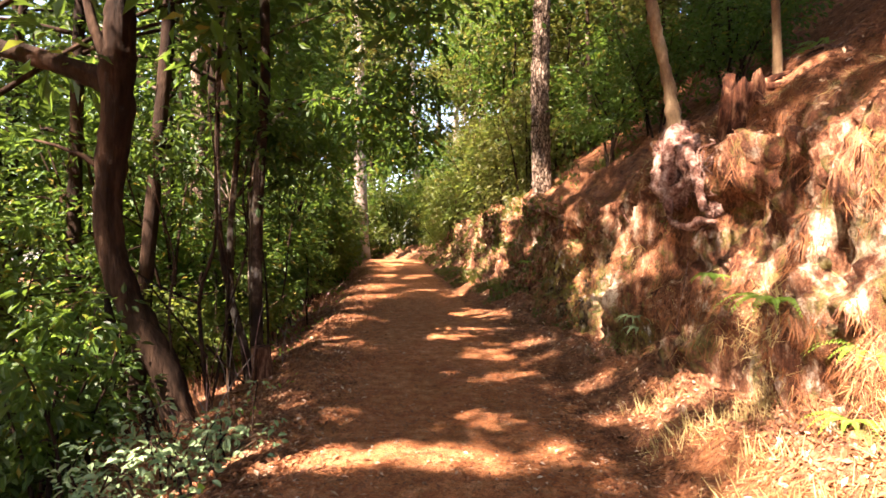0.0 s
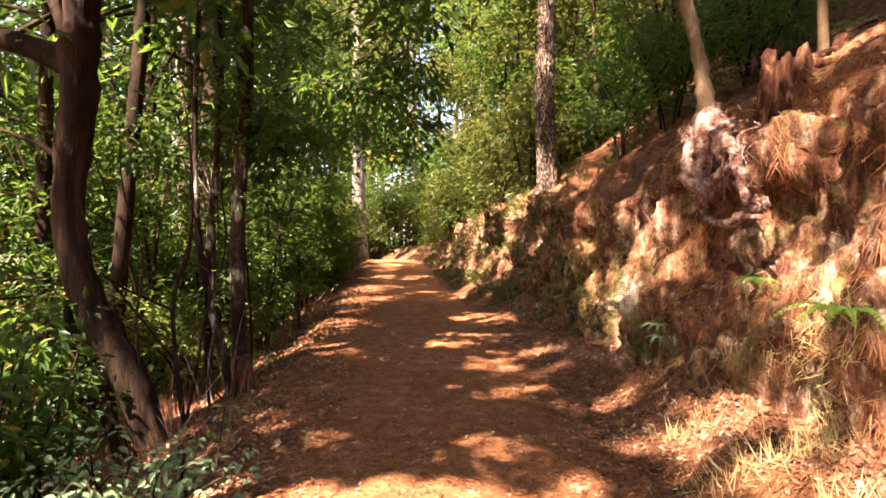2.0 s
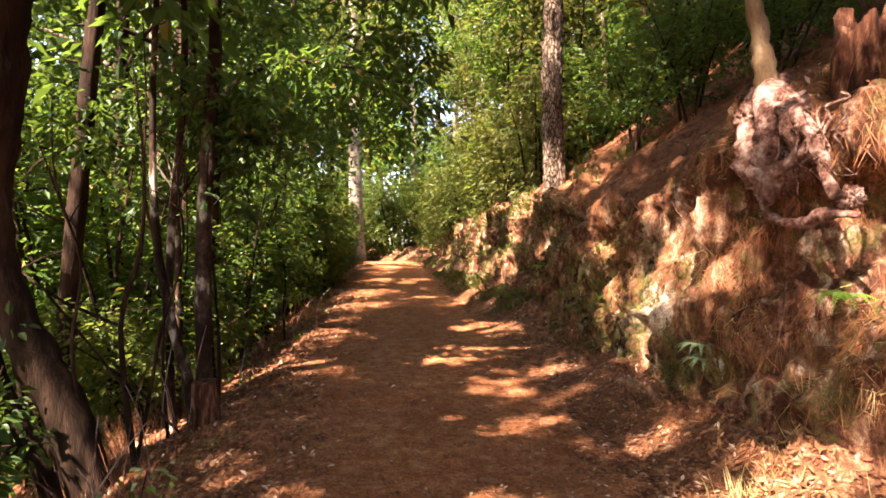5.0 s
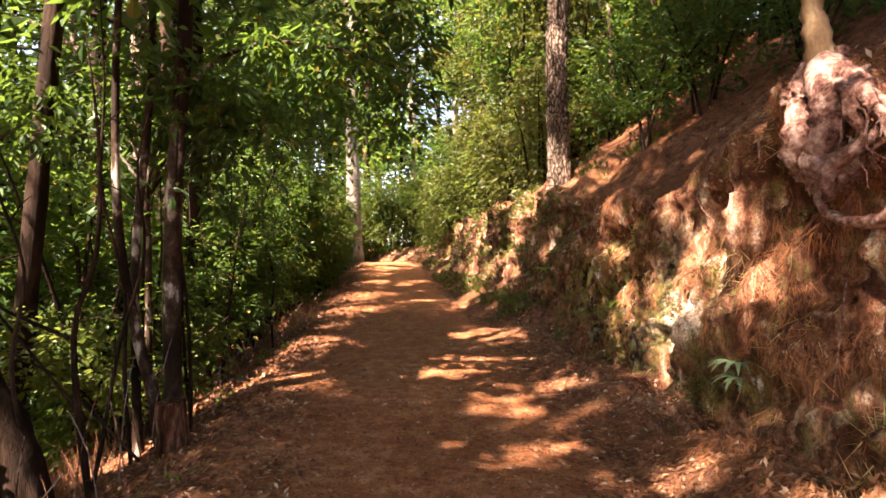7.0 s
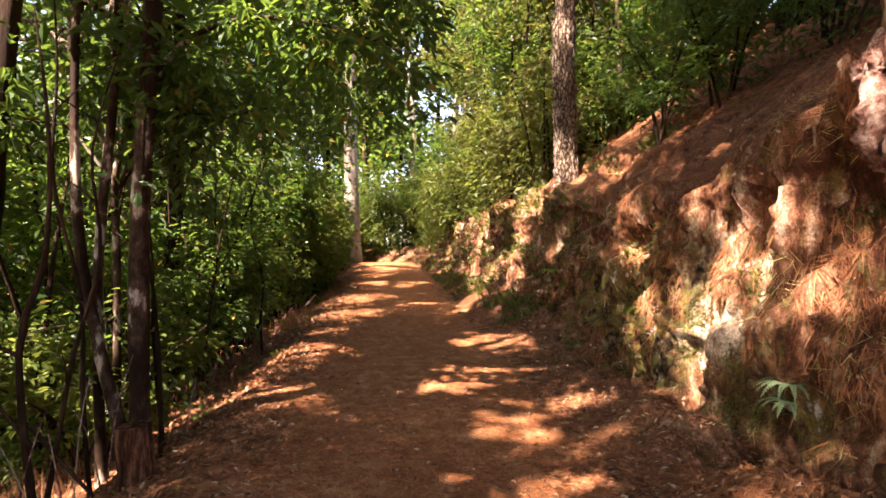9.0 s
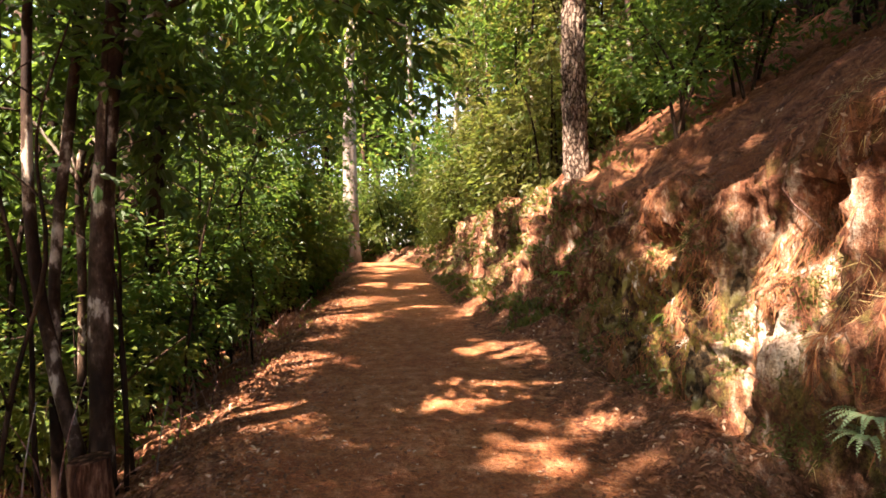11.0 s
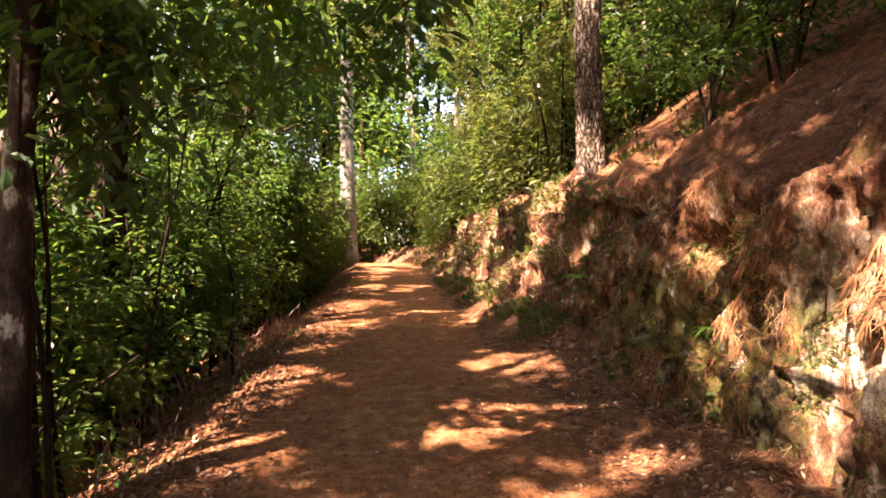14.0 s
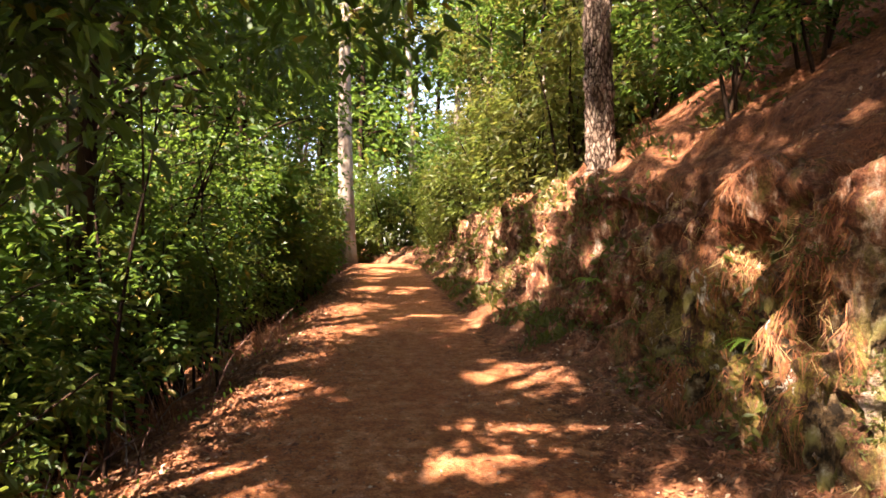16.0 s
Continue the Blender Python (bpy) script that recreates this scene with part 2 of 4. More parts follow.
class Tubes:
    """Tapered, slightly knobbly tubes along lines, gathered into one mesh."""

    def __init__(self):
        self.v, self.f, self.n = [], [], 0

    def add(self, pts, radii, sides=8, rough=0.06, flare=0.0, furrow=0.0):
        pts = [Vector(p) for p in pts]
        fine, rad = [], []
        for i in range(len(pts) - 1):
            p0, p1, p2, p3 = pts[max(i - 1, 0)], pts[i], pts[i + 1], pts[min(i + 2, len(pts) - 1)]
            steps = max(2, min(60 if furrow else 14, int((p2 - p1).length / (0.05 if furrow else radii[i] * 1.8 + 0.13))))
            for k in range(steps):
                t = k / steps
                fine.append(0.5 * ((2 * p1) + (p2 - p0) * t + (2 * p0 - 5 * p1 + 4 * p2 - p3) * t * t + (3 * p1 - p0 - 3 * p2 + p3) * t ** 3))
                rad.append(radii[i] * (1 - t) + radii[i + 1] * t)
        fine.append(pts[-1])
        rad.append(radii[-1])
        ref = Vector((0.31, 0.95, 0.07))
        for i, (p, r) in enumerate(zip(fine, rad)):
            d = (fine[min(i + 1, len(fine) - 1)] - fine[max(i - 1, 0)]).normalized()
            a = d.cross(ref)
            a = a.normalized() if a.length > 0.05 else d.orthogonal().normalized()
            b = d.cross(a)
            if flare and i < 4:
                r *= 1 + flare * (0.9 - 0.28 * i) ** 2 if i < 3 else 1
            for k in range(sides):
                ang = 2 * math.pi * k / sides
                q = p + (a * math.cos(ang) + b * math.sin(ang)) * r
                q += (q - p) * (noise.noise(q * (0.7 / max(r, 0.02))) * rough * 3 + noise.noise(q * 2.3) * rough * 2)
                if furrow:
                    g = Vector((math.cos(ang) * 4.2, math.sin(ang) * 4.2, p.z * 2.6))
                    q += (q - p) * furrow * (0.5 - 2.2 * abs(noise.noise(g)) - abs(noise.noise(g * 2.1)))
                self.v.append(q)
            if i:
                o = self.n + i * sides
                for k in range(sides):
                    k2 = (k + 1) % sides
                    self.f.append((o - sides + k, o - sides + k2, o + k2, o + k))
        self.f.append(tuple(self.n + k for k in reversed(range(sides))))
        last = self.n + (len(fine) - 1) * sides
        self.f.append(tuple(last + k for k in range(sides)))
        self.n += len(fine) * sides
        return fine

    def link(self, name, material, parent=None, label="", origin=None):
        return link_mesh(name, [tuple(v) for v in self.v], self.f, material, parent, True, label, origin)


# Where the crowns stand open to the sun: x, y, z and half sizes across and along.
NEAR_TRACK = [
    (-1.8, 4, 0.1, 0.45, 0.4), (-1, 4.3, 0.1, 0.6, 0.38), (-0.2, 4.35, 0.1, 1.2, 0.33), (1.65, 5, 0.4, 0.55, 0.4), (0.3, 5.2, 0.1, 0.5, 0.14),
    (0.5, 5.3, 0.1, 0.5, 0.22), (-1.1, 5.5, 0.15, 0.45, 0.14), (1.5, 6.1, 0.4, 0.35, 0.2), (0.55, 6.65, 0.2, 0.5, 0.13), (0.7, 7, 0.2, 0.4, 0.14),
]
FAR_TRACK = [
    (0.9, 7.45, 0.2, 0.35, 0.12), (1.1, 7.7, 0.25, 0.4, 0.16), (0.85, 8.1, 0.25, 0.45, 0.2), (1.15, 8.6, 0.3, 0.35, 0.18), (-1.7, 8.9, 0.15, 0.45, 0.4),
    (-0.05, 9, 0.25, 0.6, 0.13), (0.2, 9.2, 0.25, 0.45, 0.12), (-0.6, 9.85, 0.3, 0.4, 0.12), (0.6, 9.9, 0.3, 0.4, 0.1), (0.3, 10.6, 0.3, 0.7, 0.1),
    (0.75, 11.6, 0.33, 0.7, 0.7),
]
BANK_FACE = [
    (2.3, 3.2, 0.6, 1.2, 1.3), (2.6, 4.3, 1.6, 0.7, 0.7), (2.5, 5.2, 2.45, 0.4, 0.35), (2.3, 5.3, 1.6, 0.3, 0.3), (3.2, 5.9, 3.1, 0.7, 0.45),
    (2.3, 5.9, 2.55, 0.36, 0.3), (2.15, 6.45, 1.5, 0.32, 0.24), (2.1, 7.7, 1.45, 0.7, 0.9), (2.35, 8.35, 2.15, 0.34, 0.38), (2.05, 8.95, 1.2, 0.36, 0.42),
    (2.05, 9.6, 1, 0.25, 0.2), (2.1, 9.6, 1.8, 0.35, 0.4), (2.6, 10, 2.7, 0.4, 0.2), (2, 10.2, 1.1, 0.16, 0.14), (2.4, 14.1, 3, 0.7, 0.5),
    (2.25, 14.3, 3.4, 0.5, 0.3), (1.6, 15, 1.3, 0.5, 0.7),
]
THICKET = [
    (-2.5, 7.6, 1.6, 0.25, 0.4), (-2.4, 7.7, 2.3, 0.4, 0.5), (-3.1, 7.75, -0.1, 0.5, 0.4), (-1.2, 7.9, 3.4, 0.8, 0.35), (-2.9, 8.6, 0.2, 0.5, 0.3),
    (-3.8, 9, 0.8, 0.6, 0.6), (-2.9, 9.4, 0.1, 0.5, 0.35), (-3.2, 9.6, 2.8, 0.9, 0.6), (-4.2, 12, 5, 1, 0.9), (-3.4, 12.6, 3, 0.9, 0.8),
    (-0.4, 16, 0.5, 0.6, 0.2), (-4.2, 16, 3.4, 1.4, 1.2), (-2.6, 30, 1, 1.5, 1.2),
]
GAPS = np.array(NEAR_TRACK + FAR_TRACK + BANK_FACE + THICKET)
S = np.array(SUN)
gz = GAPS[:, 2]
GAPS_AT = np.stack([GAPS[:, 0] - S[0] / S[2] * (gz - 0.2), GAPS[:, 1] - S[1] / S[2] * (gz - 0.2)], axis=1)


def smooth_noise(x, y, seed):
    """Cheap smooth noise in two dimensions, about -1 to 1."""
    r = np.random.default_rng(seed)
    t = np.zeros_like(x)
    for k in range(9):
        f, a, ph = r.uniform(0.6, 2.4), r.uniform(0, 6.28), r.uniform(0, 6.28)
        t = t + np.sin((x * np.cos(a) + y * np.sin(a)) * f * 2.6 + ph)
    return t / 3.6


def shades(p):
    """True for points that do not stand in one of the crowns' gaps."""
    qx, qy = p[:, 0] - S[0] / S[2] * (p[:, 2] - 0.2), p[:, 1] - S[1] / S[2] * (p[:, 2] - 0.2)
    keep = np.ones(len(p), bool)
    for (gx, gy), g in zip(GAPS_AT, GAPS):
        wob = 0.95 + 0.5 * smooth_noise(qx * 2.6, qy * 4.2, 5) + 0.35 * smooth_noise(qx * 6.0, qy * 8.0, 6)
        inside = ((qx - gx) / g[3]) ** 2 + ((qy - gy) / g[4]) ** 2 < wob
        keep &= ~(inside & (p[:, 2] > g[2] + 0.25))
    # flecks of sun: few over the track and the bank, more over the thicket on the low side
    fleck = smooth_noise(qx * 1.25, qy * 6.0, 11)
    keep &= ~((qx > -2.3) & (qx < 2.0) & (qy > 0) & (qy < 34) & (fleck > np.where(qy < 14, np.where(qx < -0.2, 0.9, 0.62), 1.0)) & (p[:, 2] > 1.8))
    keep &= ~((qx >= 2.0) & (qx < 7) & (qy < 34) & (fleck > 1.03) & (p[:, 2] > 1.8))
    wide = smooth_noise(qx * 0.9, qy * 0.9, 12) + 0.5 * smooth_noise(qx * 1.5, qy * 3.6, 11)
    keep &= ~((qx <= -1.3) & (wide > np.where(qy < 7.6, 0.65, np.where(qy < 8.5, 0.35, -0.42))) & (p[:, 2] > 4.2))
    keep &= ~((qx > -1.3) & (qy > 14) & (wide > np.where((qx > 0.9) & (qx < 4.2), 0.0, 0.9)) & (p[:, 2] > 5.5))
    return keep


def leaf_mesh(name, centres, length, material, parent, spread=0.22, per=30, droop=0.25, slim=0.36, simple=False, gaps=True, rng=RNG):
    """Leaves round the given twig ends, one mesh; each leaf is folded along its midrib and tapered."""
    centres = np.asarray(centres, float)
    n = len(centres) * per
    c = np.repeat(centres, per, axis=0)
    d = rng.normal(size=(n, 3))
    d /= np.linalg.norm(d, axis=1)[:, None]
    off = d * (rng.random((n, 1)) ** 0.5) * spread
    off[:, 2] *= 0.6
    base = c + off
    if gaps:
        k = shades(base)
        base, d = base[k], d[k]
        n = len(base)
    d[:, 2] = d[:, 2] * 0.45 - droop
    d /= np.linalg.norm(d, axis=1)[:, None]
    up = rng.normal(size=(n, 3)) * 0.45 + (0, 0, 1)
    side = np.cross(d, up)
    side /= np.linalg.norm(side, axis=1)[:, None] + 1e-9
    nor = np.cross(side, d)
    L = length * rng.uniform(0.6, 1.25, (n, 1))
    w = L * slim * 0.5
    tip = base + d * L - nor * L * 0.12
    if simple:
        mid = base + d * L * 0.45
        verts = np.stack([base, mid + side * w + nor * w * 0.5, tip, mid - side * w + nor * w * 0.5], axis=1)
        f = np.array([(0, 1, 2), (0, 2, 3)])
        k = 4
    else:
        m1, m2 = base + d * L * 0.3, base + d * L * 0.68
        verts = np.stack([base, m1 + side * w + nor * w * 0.4, m2 + side * w * 0.85 + nor * w * 0.3, tip,
                          m2 - side * w * 0.85 + nor * w * 0.3, m1 - side * w + nor * w * 0.4], axis=1)
        f = np.array([(0, 1, 2, 3), (0, 3, 4, 5)])
        k = 6
    faces = (np.arange(n)[:, None, None] * k + f[None]).reshape(-1, f.shape[1])
    return link_mesh(name, verts.reshape(-1, 3), faces, material, parent, False)


# ---- the lie of the land ----
def along(y, knots):
    ys, vs = zip(*knots)
    t = np.interp(y, ys, vs)
    return (np.interp(np.asarray(y) - 0.5, ys, vs) + 2 * t + np.interp(np.asarray(y) + 0.5, ys, vs)) / 4


def path_z(y):
    return along(y, [(-60, -1.6), (0, -0.08), (31, 1.03), (36, 0.85), (70, -2.0), (500, -10)])


def foot_x(y):
    return along(y, [(-60, 3), (0, 1.75), (4, 1.62), (7.3, 1.46), (11.5, 1.2), (14.8, 0.65), (20, 0.1), (26.7, -0.5), (31, -1.15), (36, -3.0), (60, -21.5), (500, -300)])


def left_x(y):
    return along(y, [(-60, -0.5), (0, -1.15), (4.8, -1.35), (8.3, -1.72), (15.4, -2.2), (23.3, -2.8), (31, -3.6), (36, -6.4), (60, -26), (500, -305)])


def wall_x(y):
    return along(y, [(-60, 4.5), (0, 2.75), (4.3, 2.5), (5.6, 2.3), (6.5, 2.1), (8.5, 2.02), (12.6, 1.9), (15, 1.55), (18.8, 1.15), (24, 0.5), (27, 0.1), (31, -0.4), (36, -2.2), (60, -20.5), (500, -299)])


def lip_z(y):
    return along(y, [(-60, 2.0), (0, 2.3), (4, 2.45), (6, 2.72), (9, 2.5), (12.6, 2.55), (15, 2.6), (19, 2.6), (24, 2.6), (27, 2.55), (29, 2.0), (31, 1.7), (36, 1.6), (60, 1), (500, -5)])


# The land is one sheet of sections across the path, from the low side over the path and up the bank.
yy = np.concatenate([-np.geomspace(60, 2, 16), np.arange(-1.5, 2, 0.25), np.arange(2, 13, 0.055), np.arange(13, 20, 0.12), np.arange(20, 40, 0.4), np.geomspace(40, 420, 26)])
F, LFT, W, Z0, LZ = foot_x(yy), left_x(yy), wall_x(yy), path_z(yy), lip_z(yy)
CORNERS = [(LFT - 400, Z0 - 14), (LFT - 9, Z0 - 4.4), (LFT - 0.8, Z0 - 0.28), (LFT - 0.05, Z0 + 0.06), (F - 0.2, Z0 + 0.04), (W - along(yy, [(4.5, 0.28), (6, 0.1), (12, 0.1), (14, 0.28)]), Z0 + along(yy, [(4.5, 0.55), (6, 0.27), (12, 0.27), (14, 0.5)])), (W + 0.2, LZ - along(yy, [(6.2, 0), (7, 0.38), (10, 0.38), (12, 0.2), (14, 0)])), (W + 11, LZ + along(yy, [(-60, 7.4), (24, 7.4), (42, 0.8), (500, 0.5)])), (W + 420, LZ + along(yy, [(-60, 30), (24, 30), (42, 3), (500, 2)]))]
COUNT = [14, 34, 16, 40, 20, 52, 70, 14]
cols_x, cols_z, track_w, steep_w, lump = [], [], [], [], []
for i, n in enumerate(COUNT):
    t = np.linspace(0, 1, n, endpoint=False)
    if i == 0:
        t = 1 - (1 - t) ** 3
    if i in (6, 7):
        t = t ** (1.6 if i == 6 else 3)
    (x0, a0), (x1, a1) = CORNERS[i], CORNERS[i + 1]
    for tt in t:
        cols_x.append(x0 + (x1 - x0) * tt)
        cols_z.append(a0 + (a1 - a0) * tt)
        track_w.append({2: 0.05 + 0.25 * tt, 3: 0.3 + 0.5 * min(tt, 1 - tt) * 4, 4: 0.25 * (1 - tt)}.get(i, 0.0))
        steep_w.append({4: tt * 0.8, 5: 1.0, 6: max(0, 0.8 - tt * 12)}.get(i, 0.0))
        lump.append({1: 0.09, 2: 0.05, 3: 0.012, 4: 0.05 + 0.15 * tt, 5: 0.22, 6: 0.22 - 0.12 * min(1, tt * 6)}.get(i, 0.1))
GX, GZ = np.stack(cols_x, 1), np.stack(cols_z, 1)
GY = np.repeat(yy[:, None], GX.shape[1], 1)
NY, NS = GX.shape
dx, dz = np.gradient(GX, axis=1), np.gradient(GZ, axis=1)
ln = np.sqrt(dx ** 2 + dz ** 2) + 1e-9
NX, NZ = -dz / ln, dx / ln
for _ in range(10):
    NX[:, 1:-1], NZ[:, 1:-1] = (NX[:, :-2] + 2 * NX[:, 1:-1] + NX[:, 2:]) / 4, (NZ[:, :-2] + 2 * NZ[:, 1:-1] + NZ[:, 2:]) / 4
lump = np.array(lump)
# hollows in the bank: y, z, half sizes along and up, depth
HOLLOWS = [(5.5, 1.98, 0.36, 0.16, 0.28), (6.45, 2.08, 0.3, 0.2, 0.35), (7.4, 1.95, 0.3, 0.12, 0.25), (11.35, 2.3, 0.35, 0.2, 0.35), (6.95, 0.5, 0.3, 0.16, 0.3), (9.3, 0.52, 0.9, 0.1, 0.2), (10.6, 1.75, 0.3, 0.14, 0.25), (9.5, 1.75, 0.25, 0.12, 0.25)]
P = np.stack([GX, GY, GZ], 2)
STEEP = np.array(steep_w)
fine_rows = (yy > 1) & (yy < 34)
for a in range(NY):
    for b in range(NS):
        x, y, z = P[a, b]
        if abs(x) > 40:
            continue
        v = Vector((x, y, z))
        amp = lump[b]
        h = noise.noise(v * 0.9) * 0.8 + noise.noise(v * 2.1 + Vector((7, 0, 0)))
        if STEEP[b] > 0.05:
            h += STEEP[b] * (0.9 * noise.noise(Vector((x * 3, y * 3.4, z * 1.1))) + 0.55 * abs(noise.noise(Vector((x * 7, y * 7, z * 2.6)))) - 0.2 + 0.35 * noise.noise(v * 9) + 0.3 * abs(noise.noise(v * 15)) + 0.3 * (0.35 - noise.voronoi(Vector((x * 3.2, y * 3.2, z * 2.2)))[0][0]) + 0.35 * (0.3 - noise.voronoi(v * 8)[0][0]))
        else:
            h += 0.4 * noise.noise(v * 6) + 0.3 * noise.noise(v * 13)
        if STEEP[b] > 0.5 and y < 20:
            crack = abs(noise.noise(Vector((x * 2.0, y * 4.6, z * 1.1 + 4))))
            h -= 0.75 * max(0.0, 0.16 - crack) / 0.16
        rib = math.exp(-((y - 9.6) / 1.45) ** 4 - ((z - 1.0) / 0.62) ** 4) if STEEP[b] > 0.5 else 0.0
        if rib > 0.01:
            h += rib * (1.3 * noise.noise(Vector((3.0, y * 4.6, z * 0.8))) + 0.7 * noise.noise(Vector((x, y * 10, z * 2.2))) - 0.15)
        h *= amp
        # hollows under the roots and under the pine
        for hy, hz, sy, sz_, dp in HOLLOWS:
            h -= STEEP[b] * dp * math.exp(-((y - hy) / sy) ** 2 - ((z - hz) / sz_) ** 2)
        h -= STEEP[b] * ( 0.45 * math.exp(-((y - 12.5) / 0.5) ** 2 - ((z - 2.2) / 0.22) ** 2) + 0.5 * math.exp(-((y - 25.5) / 0.8) ** 2 - ((z - 2.0) / 0.4) ** 2))
        h += STEEP[b] * 0.06 * math.exp(-((y - 5.98) / 0.25) ** 2 - ((z - 2.6) / 0.22) ** 2)
        P[a, b, 0] += NX[a, b] * h
        P[a, b, 2] += NZ[a, b] * h
idx = np.arange(NY * NS).reshape(NY, NS)
quads = np.stack([idx[:-1, :-1], idx[:-1, 1:], idx[1:, 1:], idx[1:, :-1]], 2).reshape(-1, 4)
ground = link_mesh("ground", P.reshape(-1, 3), quads, MAT_GROUND)
for key, w in (("track", track_w), ("steep", steep_w)):
    at = ground.data.attributes.new(key, "FLOAT", "POINT")
    at.data.foreach_set("value", np.tile(np.array(w, dtype=np.float32), NY))
OUT = np.exp(-((P[..., 1] - 7.7) / 0.85) ** 4 - ((P[..., 2] - 1.4) / 0.6) ** 4) + 0.75 * np.exp(-((P[..., 1] - 4.1) / 1.0) ** 4 - ((P[..., 2] - 1.5) / 0.55) ** 4)
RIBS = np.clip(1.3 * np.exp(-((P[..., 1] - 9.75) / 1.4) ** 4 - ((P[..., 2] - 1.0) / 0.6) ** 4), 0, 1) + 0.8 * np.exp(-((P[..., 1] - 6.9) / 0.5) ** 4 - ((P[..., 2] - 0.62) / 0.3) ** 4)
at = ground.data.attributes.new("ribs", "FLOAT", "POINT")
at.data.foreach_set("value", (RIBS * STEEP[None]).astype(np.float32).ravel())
at = ground.data.attributes.new("outcrop", "FLOAT", "POINT")
at.data.foreach_set("value", (OUT * STEEP[None]).astype(np.float32).ravel())
tagged(ground, "reddish earth track under a steep eroded bank, littered with dead leaves", "ground", kind="structure")
DU = np.gradient(P, axis=1)
DV = np.gradient(P, axis=0)
GN = np.cross(DU, DV)
GN /= np.linalg.norm(GN, axis=2)[:, :, None] + 1e-9
GN *= np.sign(GN[:, :, 2:3] + 1e-6)
AREA = np.linalg.norm(np.cross(DU, DV), axis=2)
EDGES = np.cumsum([0] + COUNT)


def scatter(n, first, last, y0, y1, rng=RNG, weight=None):
    """n random places on the land between two parts of the section and two y, with normals."""
    a0, a1 = np.searchsorted(yy, (y0, y1))
    b0, b1 = EDGES[first], min(EDGES[last + 1], NS - 2)
    w = AREA[a0:a1, b0:b1].copy()
    if weight is not None:
        w *= weight(P[a0:a1, b0:b1])
    c = np.cumsum(w.ravel())
    k = np.searchsorted(c, rng.random(n) * c[-1])
    ia, ib = a0 + k // (b1 - b0), b0 + k % (b1 - b0)
    u, v = rng.random((n, 1)), rng.random((n, 1))
    ia, ib = np.minimum(ia, NY - 2), np.minimum(ib, NS - 2)
    pt = P[ia, ib] * (1 - u) * (1 - v) + P[ia, ib + 1] * u * (1 - v) + P[ia + 1, ib] * (1 - u) * v + P[ia + 1, ib + 1] * u * v
    return pt, GN[ia, ib]


def ground_z(x, y):
    """The land's height at a place."""
    a = int(np.clip(np.searchsorted(yy, y), 1, NY - 1))
    t = (y - yy[a - 1]) / (yy[a] - yy[a - 1])
    row = P[a - 1] * (1 - t) + P[a] * t
    x0, x1, z0, z1 = row[:-1, 0], row[1:, 0], row[:-1, 2], row[1:, 2]
    over = (np.minimum(x0, x1) <= x) & (np.maximum(x0, x1) >= x)
    u = (x - x0[over]) / (x1[over] - x0[over] + 1e-9)
    return float(np.max(z0[over] + (z1[over] - z0[over]) * np.clip(u, 0, 1)))


# ---- trees and shrubs ----
def stem_line(x, y, z, top, lean, wob, n, rng):
    pts = []
    for i in range(n + 1):
        t = i / n
        pts.append((x + lean[0] * t + (rng.normal() * wob if 0 < i else 0), y + lean[1] * t + (rng.normal() * wob if 0 < i else 0), z - 0.15 + (top - z + 0.15) * t))
    return pts


def tree(name, x, y, height, radius, bark, leaf, label, crown_from, crown_r, clumps, leaf_len, lean=(0, 0), per=26, spread=0.35, simple=True, limbs=6, group="", gaps=True, seed=0, sides=9, flare=0.5, line=None, wob=0.04, slim=0.36, furrow=0.0):
    """A tree with a tapered trunk, limbs and a loose crown."""
    rng = np.random.default_rng(seed + 100)
    z = ground_z(x, y)
    t = thing(name, (x, y, z), label, "tree", group)
    tb = Tubes()
    pts = line or stem_line(x, y, z, z + height, lean, wob, 6, rng)
    rad = [radius * (1 - 0.72 * i / (len(pts) - 1)) for i in range(len(pts))]
    fine = tb.add(pts, rad, sides, 0.05, flare, furrow)
    tb.link("trunk", bark, t)
    if clumps <= 0:
        return t
    cs = []
    start = [p for p in fine if p.z > z + crown_from * 0.8] or fine[-3:]
    ends = []
    for k in range(limbs):
        p = start[int(rng.integers(len(start)))]
        a, out = rng.uniform(0, 6.28), rng.uniform(0.5, 1.0) * crown_r
        e = Vector((p.x + math.cos(a) * out, p.y + math.sin(a) * out, max(p.z + rng.uniform(-0.1, 0.45) * crown_r, z + crown_from)))
        mid = p.lerp(e, 0.5) + Vector((0, 0, 0.12 * out))
        lb = Tubes()
        lb.add([p, mid, e], [radius * 0.32, radius * 0.2, 0.012], 5, 0.04)
        lb.link("limb", bark, t)
        ends += [(p, mid, e)]
    for k in range(clumps):
        p, mid, e = ends[int(rng.integers(limbs))]
        u = rng.random() ** 0.6
        q = p.lerp(mid, u * 2) if u < 0.5 else mid.lerp(e, u * 2 - 1)
        s = crown_r * 0.3
        c = np.array(q) + rng.normal(size=3) * (s, s, s * 0.75)
        if c[2] > z + crown_from:
            cs.append(c)
    leaf_mesh("crown", cs, leaf_len, leaf, t, spread, per, simple=simple, gaps=gaps, rng=rng, slim=slim)
    return t


